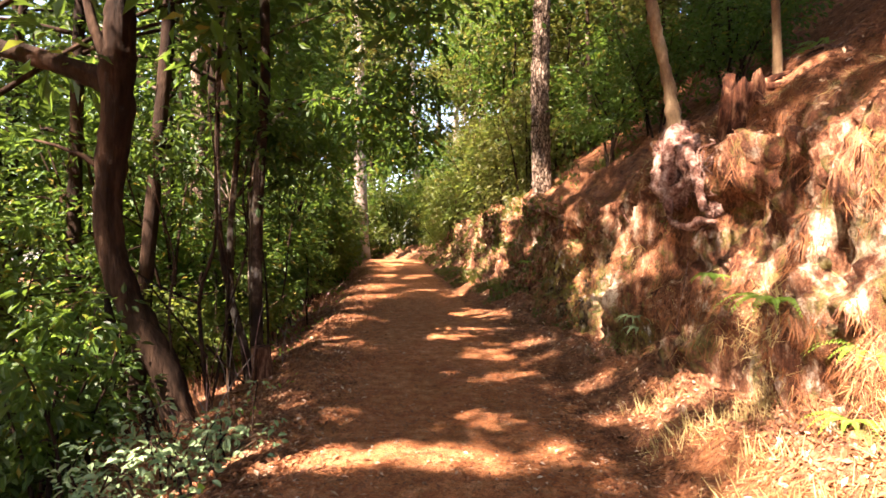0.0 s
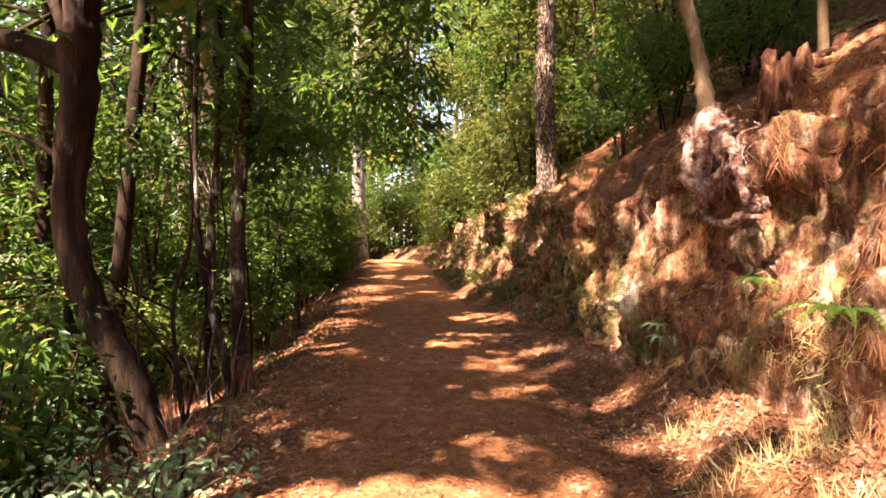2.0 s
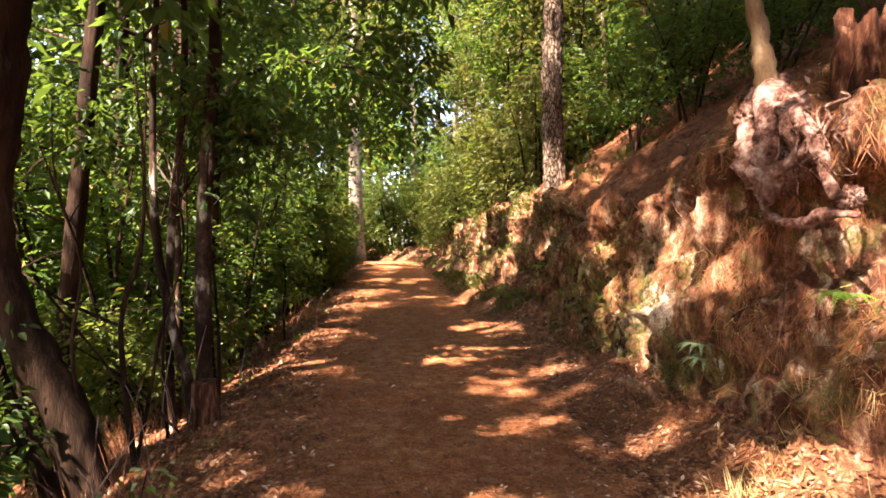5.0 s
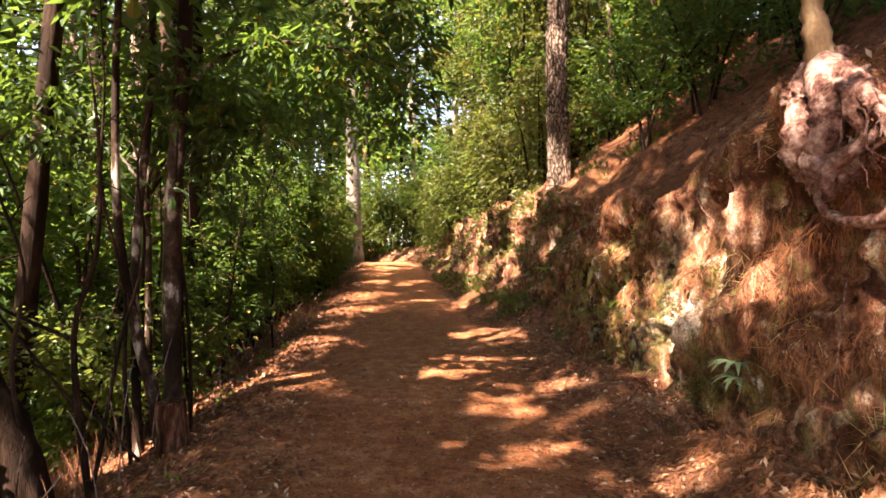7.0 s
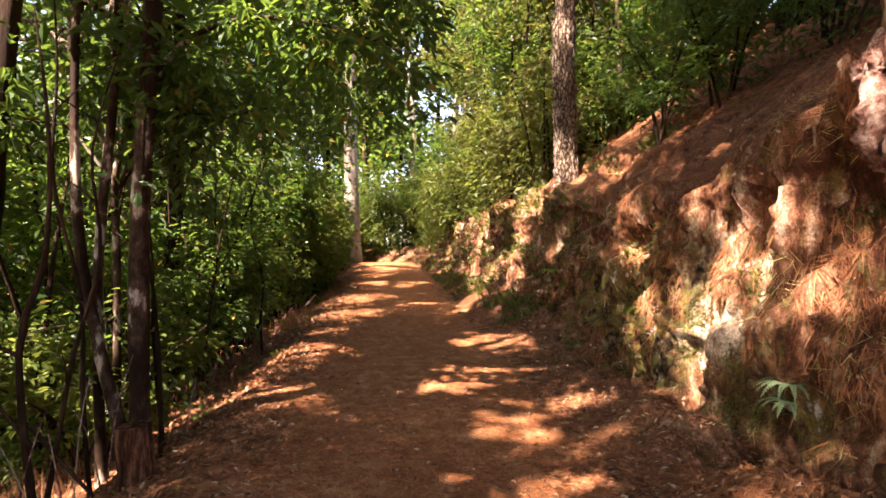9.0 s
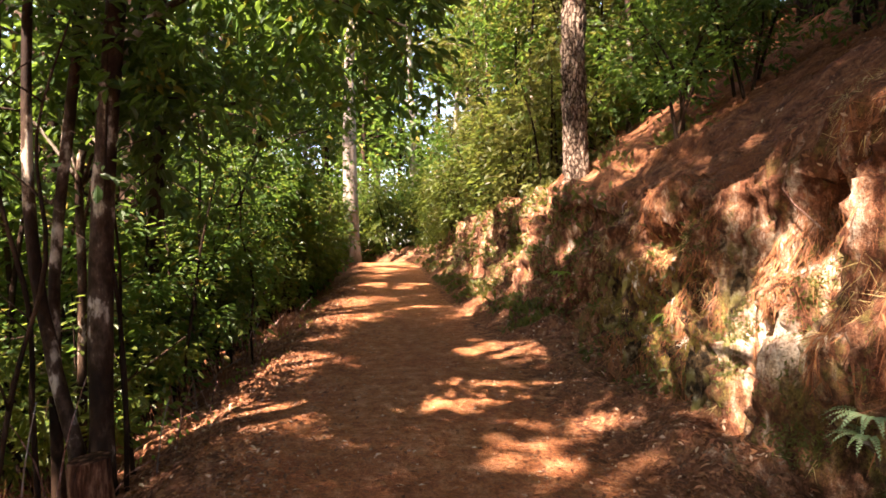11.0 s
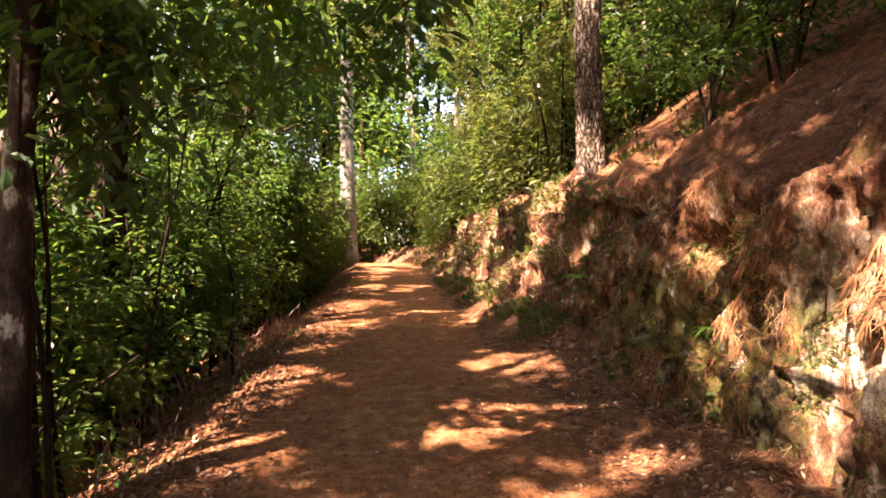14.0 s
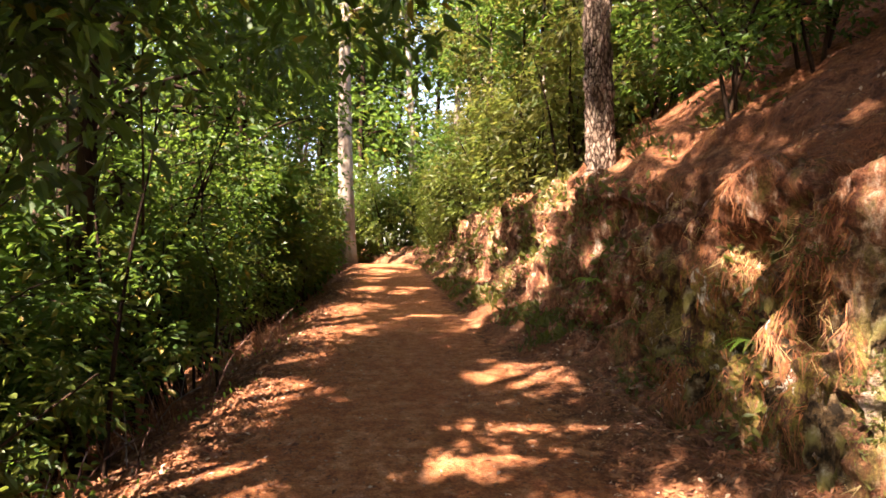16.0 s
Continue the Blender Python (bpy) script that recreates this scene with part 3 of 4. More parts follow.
def shrub(x, y, height, width, clumps, leaf, leaf_len, label, stems=4, per=28, spread=0.2, group="", gaps=True, seed=0, bark=None, simple=False, low=0.1, slim=0.36, droop=0.25):
    """A many-stemmed shrub with leafy sprays, open inside and ragged outside."""
    rng = np.random.default_rng(seed + 900)
    z = ground_z(x, y)
    t = thing("shrub", (x, y, z), label, "shrub", group)
    cs = []
    for k in range(stems):
        tb = Tubes()
        a, r = rng.uniform(0, 6.28), rng.uniform(0.3, 1) * width * 0.75
        bx, by = x + rng.normal() * 0.12, y + rng.normal() * 0.12
        e = (x + math.cos(a) * r, y + math.sin(a) * r, z + height * rng.uniform(0.65, 1.0))
        m = (bx + (e[0] - bx) * 0.35 + rng.normal() * 0.06, by + (e[1] - by) * 0.35 + rng.normal() * 0.06, z + (e[2] - z) * 0.5)
        rr = 0.012 + 0.007 * height
        line = tb.add([(bx, by, ground_z(bx, by) - 0.12), m, e], [rr, rr * 0.7, 0.006], 4, 0.05)
        for j in range(clumps // stems):
            p = line[int(len(line) * rng.uniform(low, 1.0)) % len(line)]
            out = width * 0.42 * rng.random() ** 0.7
            b = rng.uniform(0, 6.28)
            c = Vector((p.x + math.cos(b) * out, p.y + math.sin(b) * out, p.z + rng.normal() * 0.16))
            cs.append(tuple(c))
            if j % 6 == 0:
                tb.add([p, p.lerp(c, 0.5) + Vector((0, 0, 0.04)), c], [rr * 0.4, rr * 0.3, 0.004], 3, 0.0)
        tb.link("stem", bark or MAT_BARK, t)
    leaf_mesh("foliage", cs, leaf_len, leaf, t, spread, per, droop, slim, simple, gaps, rng)
    return t


LB = "glossy green laurel shrub with thin dark stems beside the track"
CB = "tall forest tree with a dark rough trunk and leafy crown"

# the leaning forked tree on the low side of the track
t = thing("forked_tree", (-2.79, 6.6, ground_z(-2.79, 6.6)), "dark leaning tree with a forked mossy trunk beside the track", "tree")
tb = Tubes()
tb.add([(-2.6, 6.6, -0.95), (-2.79, 6.6, -0.42), (-3.02, 6.6, 0.3), (-3.38, 6.6, 0.99), (-3.58, 6.6, 1.55), (-3.62, 6.6, 2.11), (-3.54, 6.6, 2.95), (-3.5, 6.6, 3.52), (-3.5, 6.6, 4.1), (-3.46, 6.7, 6.5), (-3.7, 6.9, 9.5)], [0.2, 0.175, 0.165, 0.155, 0.15, 0.15, 0.165, 0.18, 0.155, 0.12, 0.05], 30, 0.06, 0.0, 0.1)
tb.link("trunk", MAT_BARK, t)
for line, w, sd in (([(-3.52, 6.6, 3.3), (-3.75, 6.6, 3.46), (-4.41, 6.6, 3.68), (-5.4, 6.7, 4.0), (-6.8, 6.8, 4.9)], (0.14, 0.125, 0.105, 0.08, 0.03), 22),
                    ([(-3.55, 6.65, 3.2), (-3.75, 6.7, 3.8), (-3.95, 6.75, 4.4), (-4.1, 6.8, 5.8)], (0.07, 0.06, 0.05, 0.02), 9),
                    ([(-3.5, 6.6, 2.3), (-3.85, 6.5, 2.6), (-4.3, 6.4, 2.75)], (0.035, 0.028, 0.01), 8)):
    tb = Tubes()
    tb.add(line, w, sd, 0.06, 0.0, 0.1 if sd > 20 else 0.0)
    tb.link("limb", MAT_BARK, t)
tb = Tubes()
tb.add([(-2.95, 6.5, -0.8), (-3.1, 6.48, -0.2), (-3.26, 6.48, 0.14), (-3.5, 6.5, 0.65), (-3.62, 6.55, 1.1)], [0.085, 0.075, 0.068, 0.055, 0.03], 12, 0.06)
tb.link("side_stem", MAT_BARK, t)
r = np.random.default_rng(3)
leaf_mesh("crown", np.stack([r.normal(-4.0, 1.4, 420), r.normal(6.5, 1.3, 420), r.uniform(4.4, 8.5, 420)], 1), 0.11, LAUREL, t, 0.4, 26, simple=True, rng=r)

# slender trunks further in: x, y, height, radius, lean, bark
for i, (x, y, h, rad, lx, bark) in enumerate([
        (-2.34, 7.7, 12, 0.085, 0.15, MAT_SMOOTH), (-2.75, 7.9, 11, 0.045, 0.2, MAT_SMOOTH),
        (-4.95, 12.2, 16, 0.2, 0.1, MAT_PINE), (-4.45, 12.2, 16, 0.21, 0.1, MAT_BARK), (-5.35, 11.87, 15, 0.15, 0.0, MAT_BARK), (-3.4, 10.5, 12, 0.1, 0.2, MAT_BARK),
        (-5.6, 9.0, 13, 0.13, 0.4, MAT_BARK), (-7.5, 12.5, 13, 0.2, 0.0, MAT_BARK), (-6.5, 17.0, 14, 0.2, 0.3, MAT_BARK),
        (-5.2, 21.0, 14, 0.18, -0.3, MAT_BARK), (-8.5, 25.0, 15, 0.22, 0.2, MAT_BARK), (-9.5, 18.0, 14, 0.2, 0.0, MAT_PINE)]):
    tree("tree", x, y, h, rad, bark, LAUREL if i % 3 else DEEP, CB, 4.4, 3.0, 330, 0.17, (lx, 0.1), 22, 0.5, group="trees on the low side", seed=i, slim=0.42, sides=12, furrow=0.12 if bark is not MAT_SMOOTH else 0.0)
tree("tree", -2.4, 7.65, 10, 0.06, MAT_SMOOTH, DEEP, "thin curved grey-brown tree in a clump of stems", 4.6, 2.0, 120, 0.17, per=22, spread=0.5, group="trees on the low side", seed=55, slim=0.42,
     line=[(-2.38, 7.65, -0.3), (-2.5, 7.65, 0.4), (-2.65, 7.68, 0.9), (-2.82, 7.7, 1.8), (-2.85, 7.7, 3.2), (-2.8, 7.8, 6.0), (-2.9, 7.8, 9.5)])
t = thing("dead_sapling", (-2.67, 7.0, ground_z(-2.67, 7.0)), "bare dark forked sapling among the undergrowth", "sapling")
tb = Tubes()
tb.add([(-2.67, 7.0, ground_z(-2.67, 7.0) - 0.1), (-2.8, 7.0, 0.97), (-2.63, 7.0, 1.6), (-2.6, 7.0, 2.4), (-2.7, 7.0, 3.3)], [0.028, 0.024, 0.02, 0.014, 0.005], 7, 0.1)
tb.link("trunk", MAT_BARK, t)
for line in ([(-2.8, 7.0, 0.97), (-3.1, 7.0, 1.1), (-3.45, 6.95, 1.3), (-3.9, 6.9, 1.75)], [(-2.7, 7.0, 0.35), (-2.9, 6.98, 0.62), (-3.4, 6.95, 1.25)], [(-2.72, 7.0, 0.5), (-2.5, 6.95, 0.3), (-2.25, 6.9, 0.08)]):
    tb = Tubes()
    tb.add(line, [0.018, 0.014, 0.011, 0.005][:len(line)], 6, 0.1)
    tb.link("branch", MAT_BARK, t)
# more of the wood on the low side, whose crowns close over the track;
# those below y 6 are unseen, added with larger leaves for shade
for k in range(22):
    y = -7 + k * 1.7
    x = -4.2 - 6.5 * RNG.random() if y > 4 else -3.4 - 5 * RNG.random()
    tree("tree", x, y, RNG.uniform(13, 18), RNG.uniform(0.1, 0.2), MAT_BARK, DEEP if k % 2 else LAUREL, CB, 5.4, 4.0, 370 if y < 8 else 230, 0.34 if y < 6 else 0.28, (RNG.normal() * 0.6 + 1.2, 0.2), 16, 0.7, group="trees on the low side", seed=60 + k, slim=0.42)
# trees up the slope; those below y 3.5 are unseen, added to shade it
for k in range(14):
    y = -4 + k * 2.6
    tree("tree", float(wall_x(y)) + (RNG.uniform(2.5, 6) if y < 3.5 else RNG.uniform(4.6, 8)), y, RNG.uniform(9, 13), RNG.uniform(0.1, 0.2), MAT_BARK, DEEP, "tall dark tree on the slope above the bank", 4.4, 3.4, 300, 0.25, (RNG.normal() * 0.4 - 0.6, 0.2), 17, 0.6, group="trees on the slope", seed=90 + k, slim=0.42)

# added trees out of view; their big-leaved leaning crowns only shade bank and slope
for k in range(11):
    x, y = 3.1 + 1.8 * RNG.random(), -3.0 + 0.6 * k
    tree("tree", x, y, RNG.uniform(12, 15), RNG.uniform(0.12, 0.2), MAT_BARK, DEEP, "unseen leaning tree added to shade the bank", 6.5, 3.8, 400, 0.46, (-2.2 + 2.4 * RNG.random(), 3.5 + 6 * RNG.random()), 15, 0.8, group="trees on the slope", seed=130 + k, slim=0.42)

for k in range(13):
    tree("tree", -12 - 9 * random.Random(k).random(), 5 + 2.6 * k, 15 + 6 * random.Random(k + 50).random(), 0.2, MAT_BARK, DEEP, "leafy tree down the slope below the track", 3.0, 4.0, 190, 0.4, (0.3, 0.1), 15, 0.8, group="trees on the low side", seed=700 + k, slim=0.45, gaps=False)
for k in range(13):
    tree("tree", -7.5 - 6 * RNG.random(), 6 + 1.9 * k, RNG.uniform(9, 13), RNG.uniform(0.08, 0.16), MAT_BARK, DEEP, "leafy tree down the slope below the track", 1.6, 3.0, 210, 0.26, (RNG.normal() * 0.5, 0.1), 20, 0.6, group="trees on the low side", seed=160 + k, slim=0.42)

# the old pine on the bank, the pale gum by the bend
tree("pine_tree", 2.36, 14.5, 15, 0.24, MAT_PINE, OLIVE, "old pine with thick furrowed grey-brown bark on the bank", 6.5, 2.8, 260, 0.2, (0.05, 0.2), 26, 0.5, seed=41, sides=40, flare=0.7, slim=0.15, furrow=0.26)
tree("gum_tree", -4.4, 33.0, 22, 0.4, MAT_GUM, OLIVE, "tall pale-barked gum tree beside the bend", 7, 4.5, 300, 0.3, (-0.3, 0.2), 24, 0.7, seed=42, sides=12, gaps=False)

# the sapling on the lip of the bank, above bare roots
t = thing("sapling", (2.27, 5.95, 2.65), "slender leaning sapling with mossy bark over bare roots", "tree")
tb = Tubes()
tb.add([(2.42, 5.95, 2.2), (2.28, 5.95, 2.72), (2.21, 5.98, 3.2), (2.05, 6.0, 4.0), (1.85, 6.1, 5.4), (1.9, 6.4, 8.0)], [0.12, 0.08, 0.062, 0.056, 0.05, 0.02], 18, 0.16, 0.0, 0.12)
tb.link("trunk", MAT_MOSSY, t)
leaf_mesh("crown", np.stack([r.normal(1.9, 0.9, 130), r.normal(6.4, 0.9, 130), r.uniform(5.6, 8.2, 130)], 1), 0.1, LAUREL, t, 0.35, 24, simple=True, rng=r)

# shrubs along the low side
n = 0
for k in range(30):
    y = 8.6 + k * 0.82
    x = float(left_x(y)) - (1.45 if y < 17 else 1.15) - RNG.random() * 0.9
    n += 1
    shrub(x, y, RNG.uniform(2.0, 4.6) * (0.55 if y < 11 else 1.0), 1.6, 150, LAUREL if k % 3 else BRIGHT, (0.085 if y < 12 else 0.105) if y < 16 else 0.17, LB, 5, (28 if y < 12 else 22) if y < 16 else 16, 0.24, "laurels along the track", True, n, low=0.52 if y < 17 else 0.3, simple=y > 13, slim=0.46)
for k in range(40):
    y = RNG.uniform(6.0, 32)
    x = float(left_x(y)) - RNG.uniform(2.0, 8.0)
    n += 1
    shrub(x, y, RNG.uniform(3.0, 6.5), 2.2, 165, LAUREL if k % 4 else BRIGHT, 0.14 if y < 15 else 0.18, "leafy green shrub under the forest trees", 5, 20, 0.3, "shrubs on the low side", True, n, simple=True, low=0.12, slim=0.44)
for k in range(10):
    x, y = -3.2 - 3.4 * RNG.random(), 3.6 + 4.4 * RNG.random()
    n += 1
    shrub(x, y, RNG.uniform(0.9, 1.8), 1.2, 50, DEEP if k % 2 else LAUREL, 0.11, "low leafy undergrowth below the track", 5, 20, 0.2, "undergrowth on the low side", True, n, low=0.2, slim=0.45)
for x, y, h in ((-3.15, 4.9, 1.9), (-3.75, 5.5, 2.2)):
    n += 1
    shrub(x, y, h, 1.0, 44, LAUREL, 0.135, "laurel sprays with pale-backed leaves below the track", 4, 12, 0.2, "undergrowth on the low side", True, n, low=0.45, slim=0.4, droop=0.5)
for k in range(16):
    y = 6.6 + k * 0.42
    x = float(left_x(y)) - RNG.uniform(0.5, 1.9)
    gz1 = ground_z(x, y)
    t = thing("sapling", (x, y, gz1), "thin bare dark sapling among the shrubs", "sapling", "bare saplings by the track")
    tb = Tubes()
    stem = tb.add(stem_line(x, y, gz1, gz1 + RNG.uniform(2.5, 4.5), (RNG.normal() * 0.35, RNG.normal() * 0.2), 0.05, 5, RNG), [0.02, 0.018, 0.015, 0.012, 0.009, 0.004], 6, 0.08)
    tb.link("trunk", MAT_BARK, t)
    for q in (0.35, 0.5, 0.68, 0.82):
        p, a, l2 = stem[int(q * len(stem))], RNG.uniform(0, 6.28), RNG.uniform(0.25, 0.6)
        tb = Tubes()
        tb.add([p, p + Vector((math.cos(a) * l2 * 0.5, math.sin(a) * l2 * 0.5, l2 * 0.35)), p + Vector((math.cos(a) * l2, math.sin(a) * l2, l2 * 0.55))], [0.008, 0.006, 0.002], 4, 0.08)
        tb.link("branch", MAT_BARK, t)
for k in range(34):
    y = 4.6 + k * 0.28
    x = float(left_x(y)) - RNG.uniform(0.35, 1.3)
    gz1, a = ground_z(x, y), RNG.uniform(0, 6.28)
    h1, ln1 = RNG.uniform(0.3, 1.0), RNG.uniform(0.1, 0.6)
    tb = Tubes()
    tb.add([(x, y, gz1 - 0.03), (x + math.cos(a) * ln1 * 0.4, y + math.sin(a) * ln1 * 0.4, gz1 + h1 * 0.6), (x + math.cos(a) * ln1, y + math.sin(a) * ln1, gz1 + h1)], [0.007, 0.006, 0.003], 4, 0.1)
    tagged(tb.link("dead_stalk", MAT_ROOT if k % 3 else MAT_GUM, None, "", (x, y, gz1)), "dry brown stalk leaning at the edge of the thicket", "stalk", "dead stalks by the track")
# a spray of laurel that hangs over the track
t = thing("laurel_tree", (-2.5, 8.1, ground_z(-2.5, 8.1)), "laurel with long sprays hanging over the track", "tree")
tb = Tubes()
tb.add([(-2.5, 8.1, ground_z(-2.5, 8.1) - 0.2), (-2.55, 8.1, 1.6), (-2.4, 8.0, 3.0), (-1.8, 7.9, 3.5), (-1.0, 7.9, 3.5), (-0.2, 8.1, 3.3)], [0.045, 0.04, 0.03, 0.022, 0.015, 0.006], 7, 0.05)
tb.link("trunk", MAT_SMOOTH, t)
u = r.random(190)
leaf_mesh("foliage", np.stack([-2.9 + 2.8 * u + r.normal(0, 0.15, 190), 8.0 + r.normal(0, 0.35, 190), 3.1 + 0.35 * u + r.normal(0, 0.33, 190)], 1), 0.13, LAUREL, t, 0.25, 20, 0.5, 0.36, False, True, r)
t = thing("laurel_tree", (-2.95, 8.5, ground_z(-2.95, 8.5)), "dark laurel with low shaded sprays beside the track", "tree")
tb = Tubes()
tb.add([(-2.95, 8.5, ground_z(-2.95, 8.5) - 0.2), (-2.95, 8.5, 1.4), (-2.9, 8.4, 2.4), (-2.6, 8.3, 3.0), (-2.1, 8.1, 3.1)], [0.04, 0.035, 0.03, 0.02, 0.006], 7, 0.05)
tb.link("trunk", MAT_SMOOTH, t)
for bx, by, bz in ((-1.75, 8.0, 2.75), (-2.2, 7.7, 2.5), (-3.6, 8.0, 2.7), (-3.3, 7.7, 3.2)):
    tb = Tubes()
    tb.add([(-2.92, 8.45, 2.2), ((bx - 2.92) / 2, (by + 8.45) / 2, bz + 0.05), (bx, by, bz)], [0.018, 0.012, 0.004], 5, 0.05)
    tb.link("limb", MAT_SMOOTH, t)
r2 = np.random.default_rng(77)
u = r2.random(75)
leaf_mesh("foliage", np.stack([-3.9 + 2.3 * u + r2.normal(0, 0.15, 75), 8.05 + r2.normal(0, 0.3, 75), 2.75 + r2.normal(0, 0.32, 75)], 1), 0.13, DEEP, t, 0.26, 18, 0.5, 0.4, False, True, r2)

# shrubs and thin trees on the high side
for k in range(34):
    y = RNG.uniform(15.6, 33)
    x = float(wall_x(y)) + RNG.uniform(1.1, 8.5)
    n += 1
    shrub(x, y, RNG.uniform(2.5, 6.0), 2.2, 130, OLIVE if k % 2 else LAUREL, 0.21, "olive-green shrub on the slope above the bank", 4, 15, 0.36, "shrubs on the slope", True, n, simple=True, low=0.15, slim=0.4)
for k in range(24):
    y = 16.3 + k * 0.72
    x = float(wall_x(y)) + RNG.uniform(0.1, 1.6)
    n += 1
    shrub(x, y, RNG.uniform(1.4, 3.4), 1.5, 85, BRIGHT if k % 3 else OLIVE, 0.19, "sunlit yellow-green shrub along the top of the bank", 4, 13, 0.3, "shrubs along the bank", False, n, simple=True, low=0.12, slim=0.42)
for x, y, h in ((3.4, 12.6, 2.6), (4.3, 12.2, 2.4), (5.6, 11.8, 3.0), (4.9, 10.6, 2.0)):
    n += 1
    shrub(x, y, h, 1.9, 110, LAUREL, 0.12, "dark green leafy bush beside the pine on the slope", 4, 22, 0.28, "dark bushes by the pine", True, n, simple=True, low=0.3, slim=0.42)
for k in range(26):
    y = RNG.uniform(9.5, 30)
    x = float(wall_x(y)) + RNG.uniform(3.4 if y > 15.5 else 5.0, 12)
    tree("tree", x, y, RNG.uniform(7, 12), RNG.uniform(0.04, 0.12), MAT_BARK, OLIVE if k % 2 else DEEP, "thin dark forest tree on the slope above", 2.2, 2.2, 170, 0.17, (RNG.normal() * 0.6, 0.2), 24, 0.5, group="trees on the slope", seed=200 + k, sides=7, slim=0.42)
for k in range(10):
    y = 17 + k * 1.6
    tree("tree", float(wall_x(y)) + RNG.uniform(0.8, 3.0), y, RNG.uniform(7, 11), RNG.uniform(0.05, 0.09), MAT_SMOOTH, LAUREL if k % 2 else OLIVE, "slender leafy tree at the top of the bank", 2.4, 1.8, 150, 0.22, (RNG.normal() * 0.4, 0.1), 15, 0.45, group="trees on the bank", seed=240 + k, sides=6, gaps=False, slim=0.42)

# shrubs closing the bend and the tall wood beyond
for k in range(20):
    n += 1
    x, y = -12 + k * 0.9, 35.0 + RNG.uniform(-0.5, 3)
    shrub(x, y, RNG.uniform(3.0, 5.5), 2.6, 150, LAUREL if k % 2 else BRIGHT, 0.22, "dense green shrub closing the bend of the track", 4, 18, 0.4, "shrubs at the bend", False, n, simple=True, slim=0.45)
for k in range(42):
    y = RNG.uniform(39, 75) if k > 17 else RNG.uniform(39, 52)
    x = RNG.uniform(-30, 24) if k > 17 else -16 + k * 1.3
    tree("tree", x, y, RNG.uniform(16, 24), RNG.uniform(0.15, 0.3), MAT_GUM if k % 2 else MAT_BARK, BRIGHT if k % 3 == 0 else LAUREL, "tall slim tree in the wood beyond the bend", 2.0, 4.2, 200, 0.48, (RNG.normal() * 0.6, 0), 14, 1.0, group="trees beyond the bend", seed=300 + k, sides=6, gaps=False, slim=0.45)


# ---- things on the bank ----
def lump_mesh(name, place, size, material, parent=None, seed=0, rough=0.35, detail=3, freq=1.6):
    """A knobbly stone or burl about place."""
    bm = bmesh.new()
    bmesh.ops.create_icosphere(bm, subdivisions=detail, radius=1.0)
    for v in bm.verts:
        d = v.co.normalized()
        q = d * freq + Vector((seed * 3.7, seed * 1.3, 0))
        k = 1 + rough * (noise.noise(q) + 0.5 * noise.noise(q * 2.3) + 0.28 * noise.noise(q * 5.1))
        c = d * k
        m = max(abs(c.x), abs(c.y), abs(c.z))
        c = c.lerp(c / max(m, 0.4) * 0.85, 0.3)
        v.co = Vector((c.x * size[0], c.y * size[1], c.z * size[2]))
    me = bpy.data.meshes.new(name)
    bm.to_mesh(me)
    bm.free()
    me.polygons.foreach_set("use_smooth", np.full(len(me.polygons), True))
    me.materials.append(material)
    ob = new(name, me)
    ob.location = place
    if parent is not None:
        ob.parent, ob.location = parent, Vector(place) - parent.location
    return ob


def bank_x(y, z):
    """How far out the bank's face stands at y and height z."""
    a = int(np.clip(np.searchsorted(yy, y), 1, NY - 1))
    row = P[a, EDGES[4]:EDGES[6] + 20]
    return float(row[np.argmin(abs(row[:, 2] - z)), 0])


rr = np.random.default_rng(21)
for k in range(34):
    y, z = rr.uniform(8.3, 11.0), rr.uniform(0.55, 1.45)
    o = lump_mesh("rock", (bank_x(y, z) + 0.03, y, z), (rr.uniform(0.04, 0.08), rr.uniform(0.03, 0.065), rr.uniform(0.09, 0.22)), MAT_ROCK, None, k, 0.75, 4, 1.9)
    o.rotation_euler = (rr.normal() * 0.2, rr.normal() * 0.15 + 0.1, rr.normal())
    tagged(o, "dark mossy rib of rock with pale lichen in the bank", "rock", "rocks in the bank")
for k in range(14):
    y, z = rr.uniform(3.3, 5.1), rr.uniform(1.1, 1.95)
    o = lump_mesh("rock", (bank_x(y, z) + 0.04, y, z), (rr.uniform(0.025, 0.04), rr.uniform(0.035, 0.07), rr.uniform(0.025, 0.05)), MAT_ROCK, None, 40 + k, 0.5, 3, 1.6)
    o.rotation_euler = (rr.normal() * 0.3, rr.normal() * 0.3, rr.normal())
    tagged(o, "whitish crumbling rock showing through the bank", "rock", "rocks in the bank")

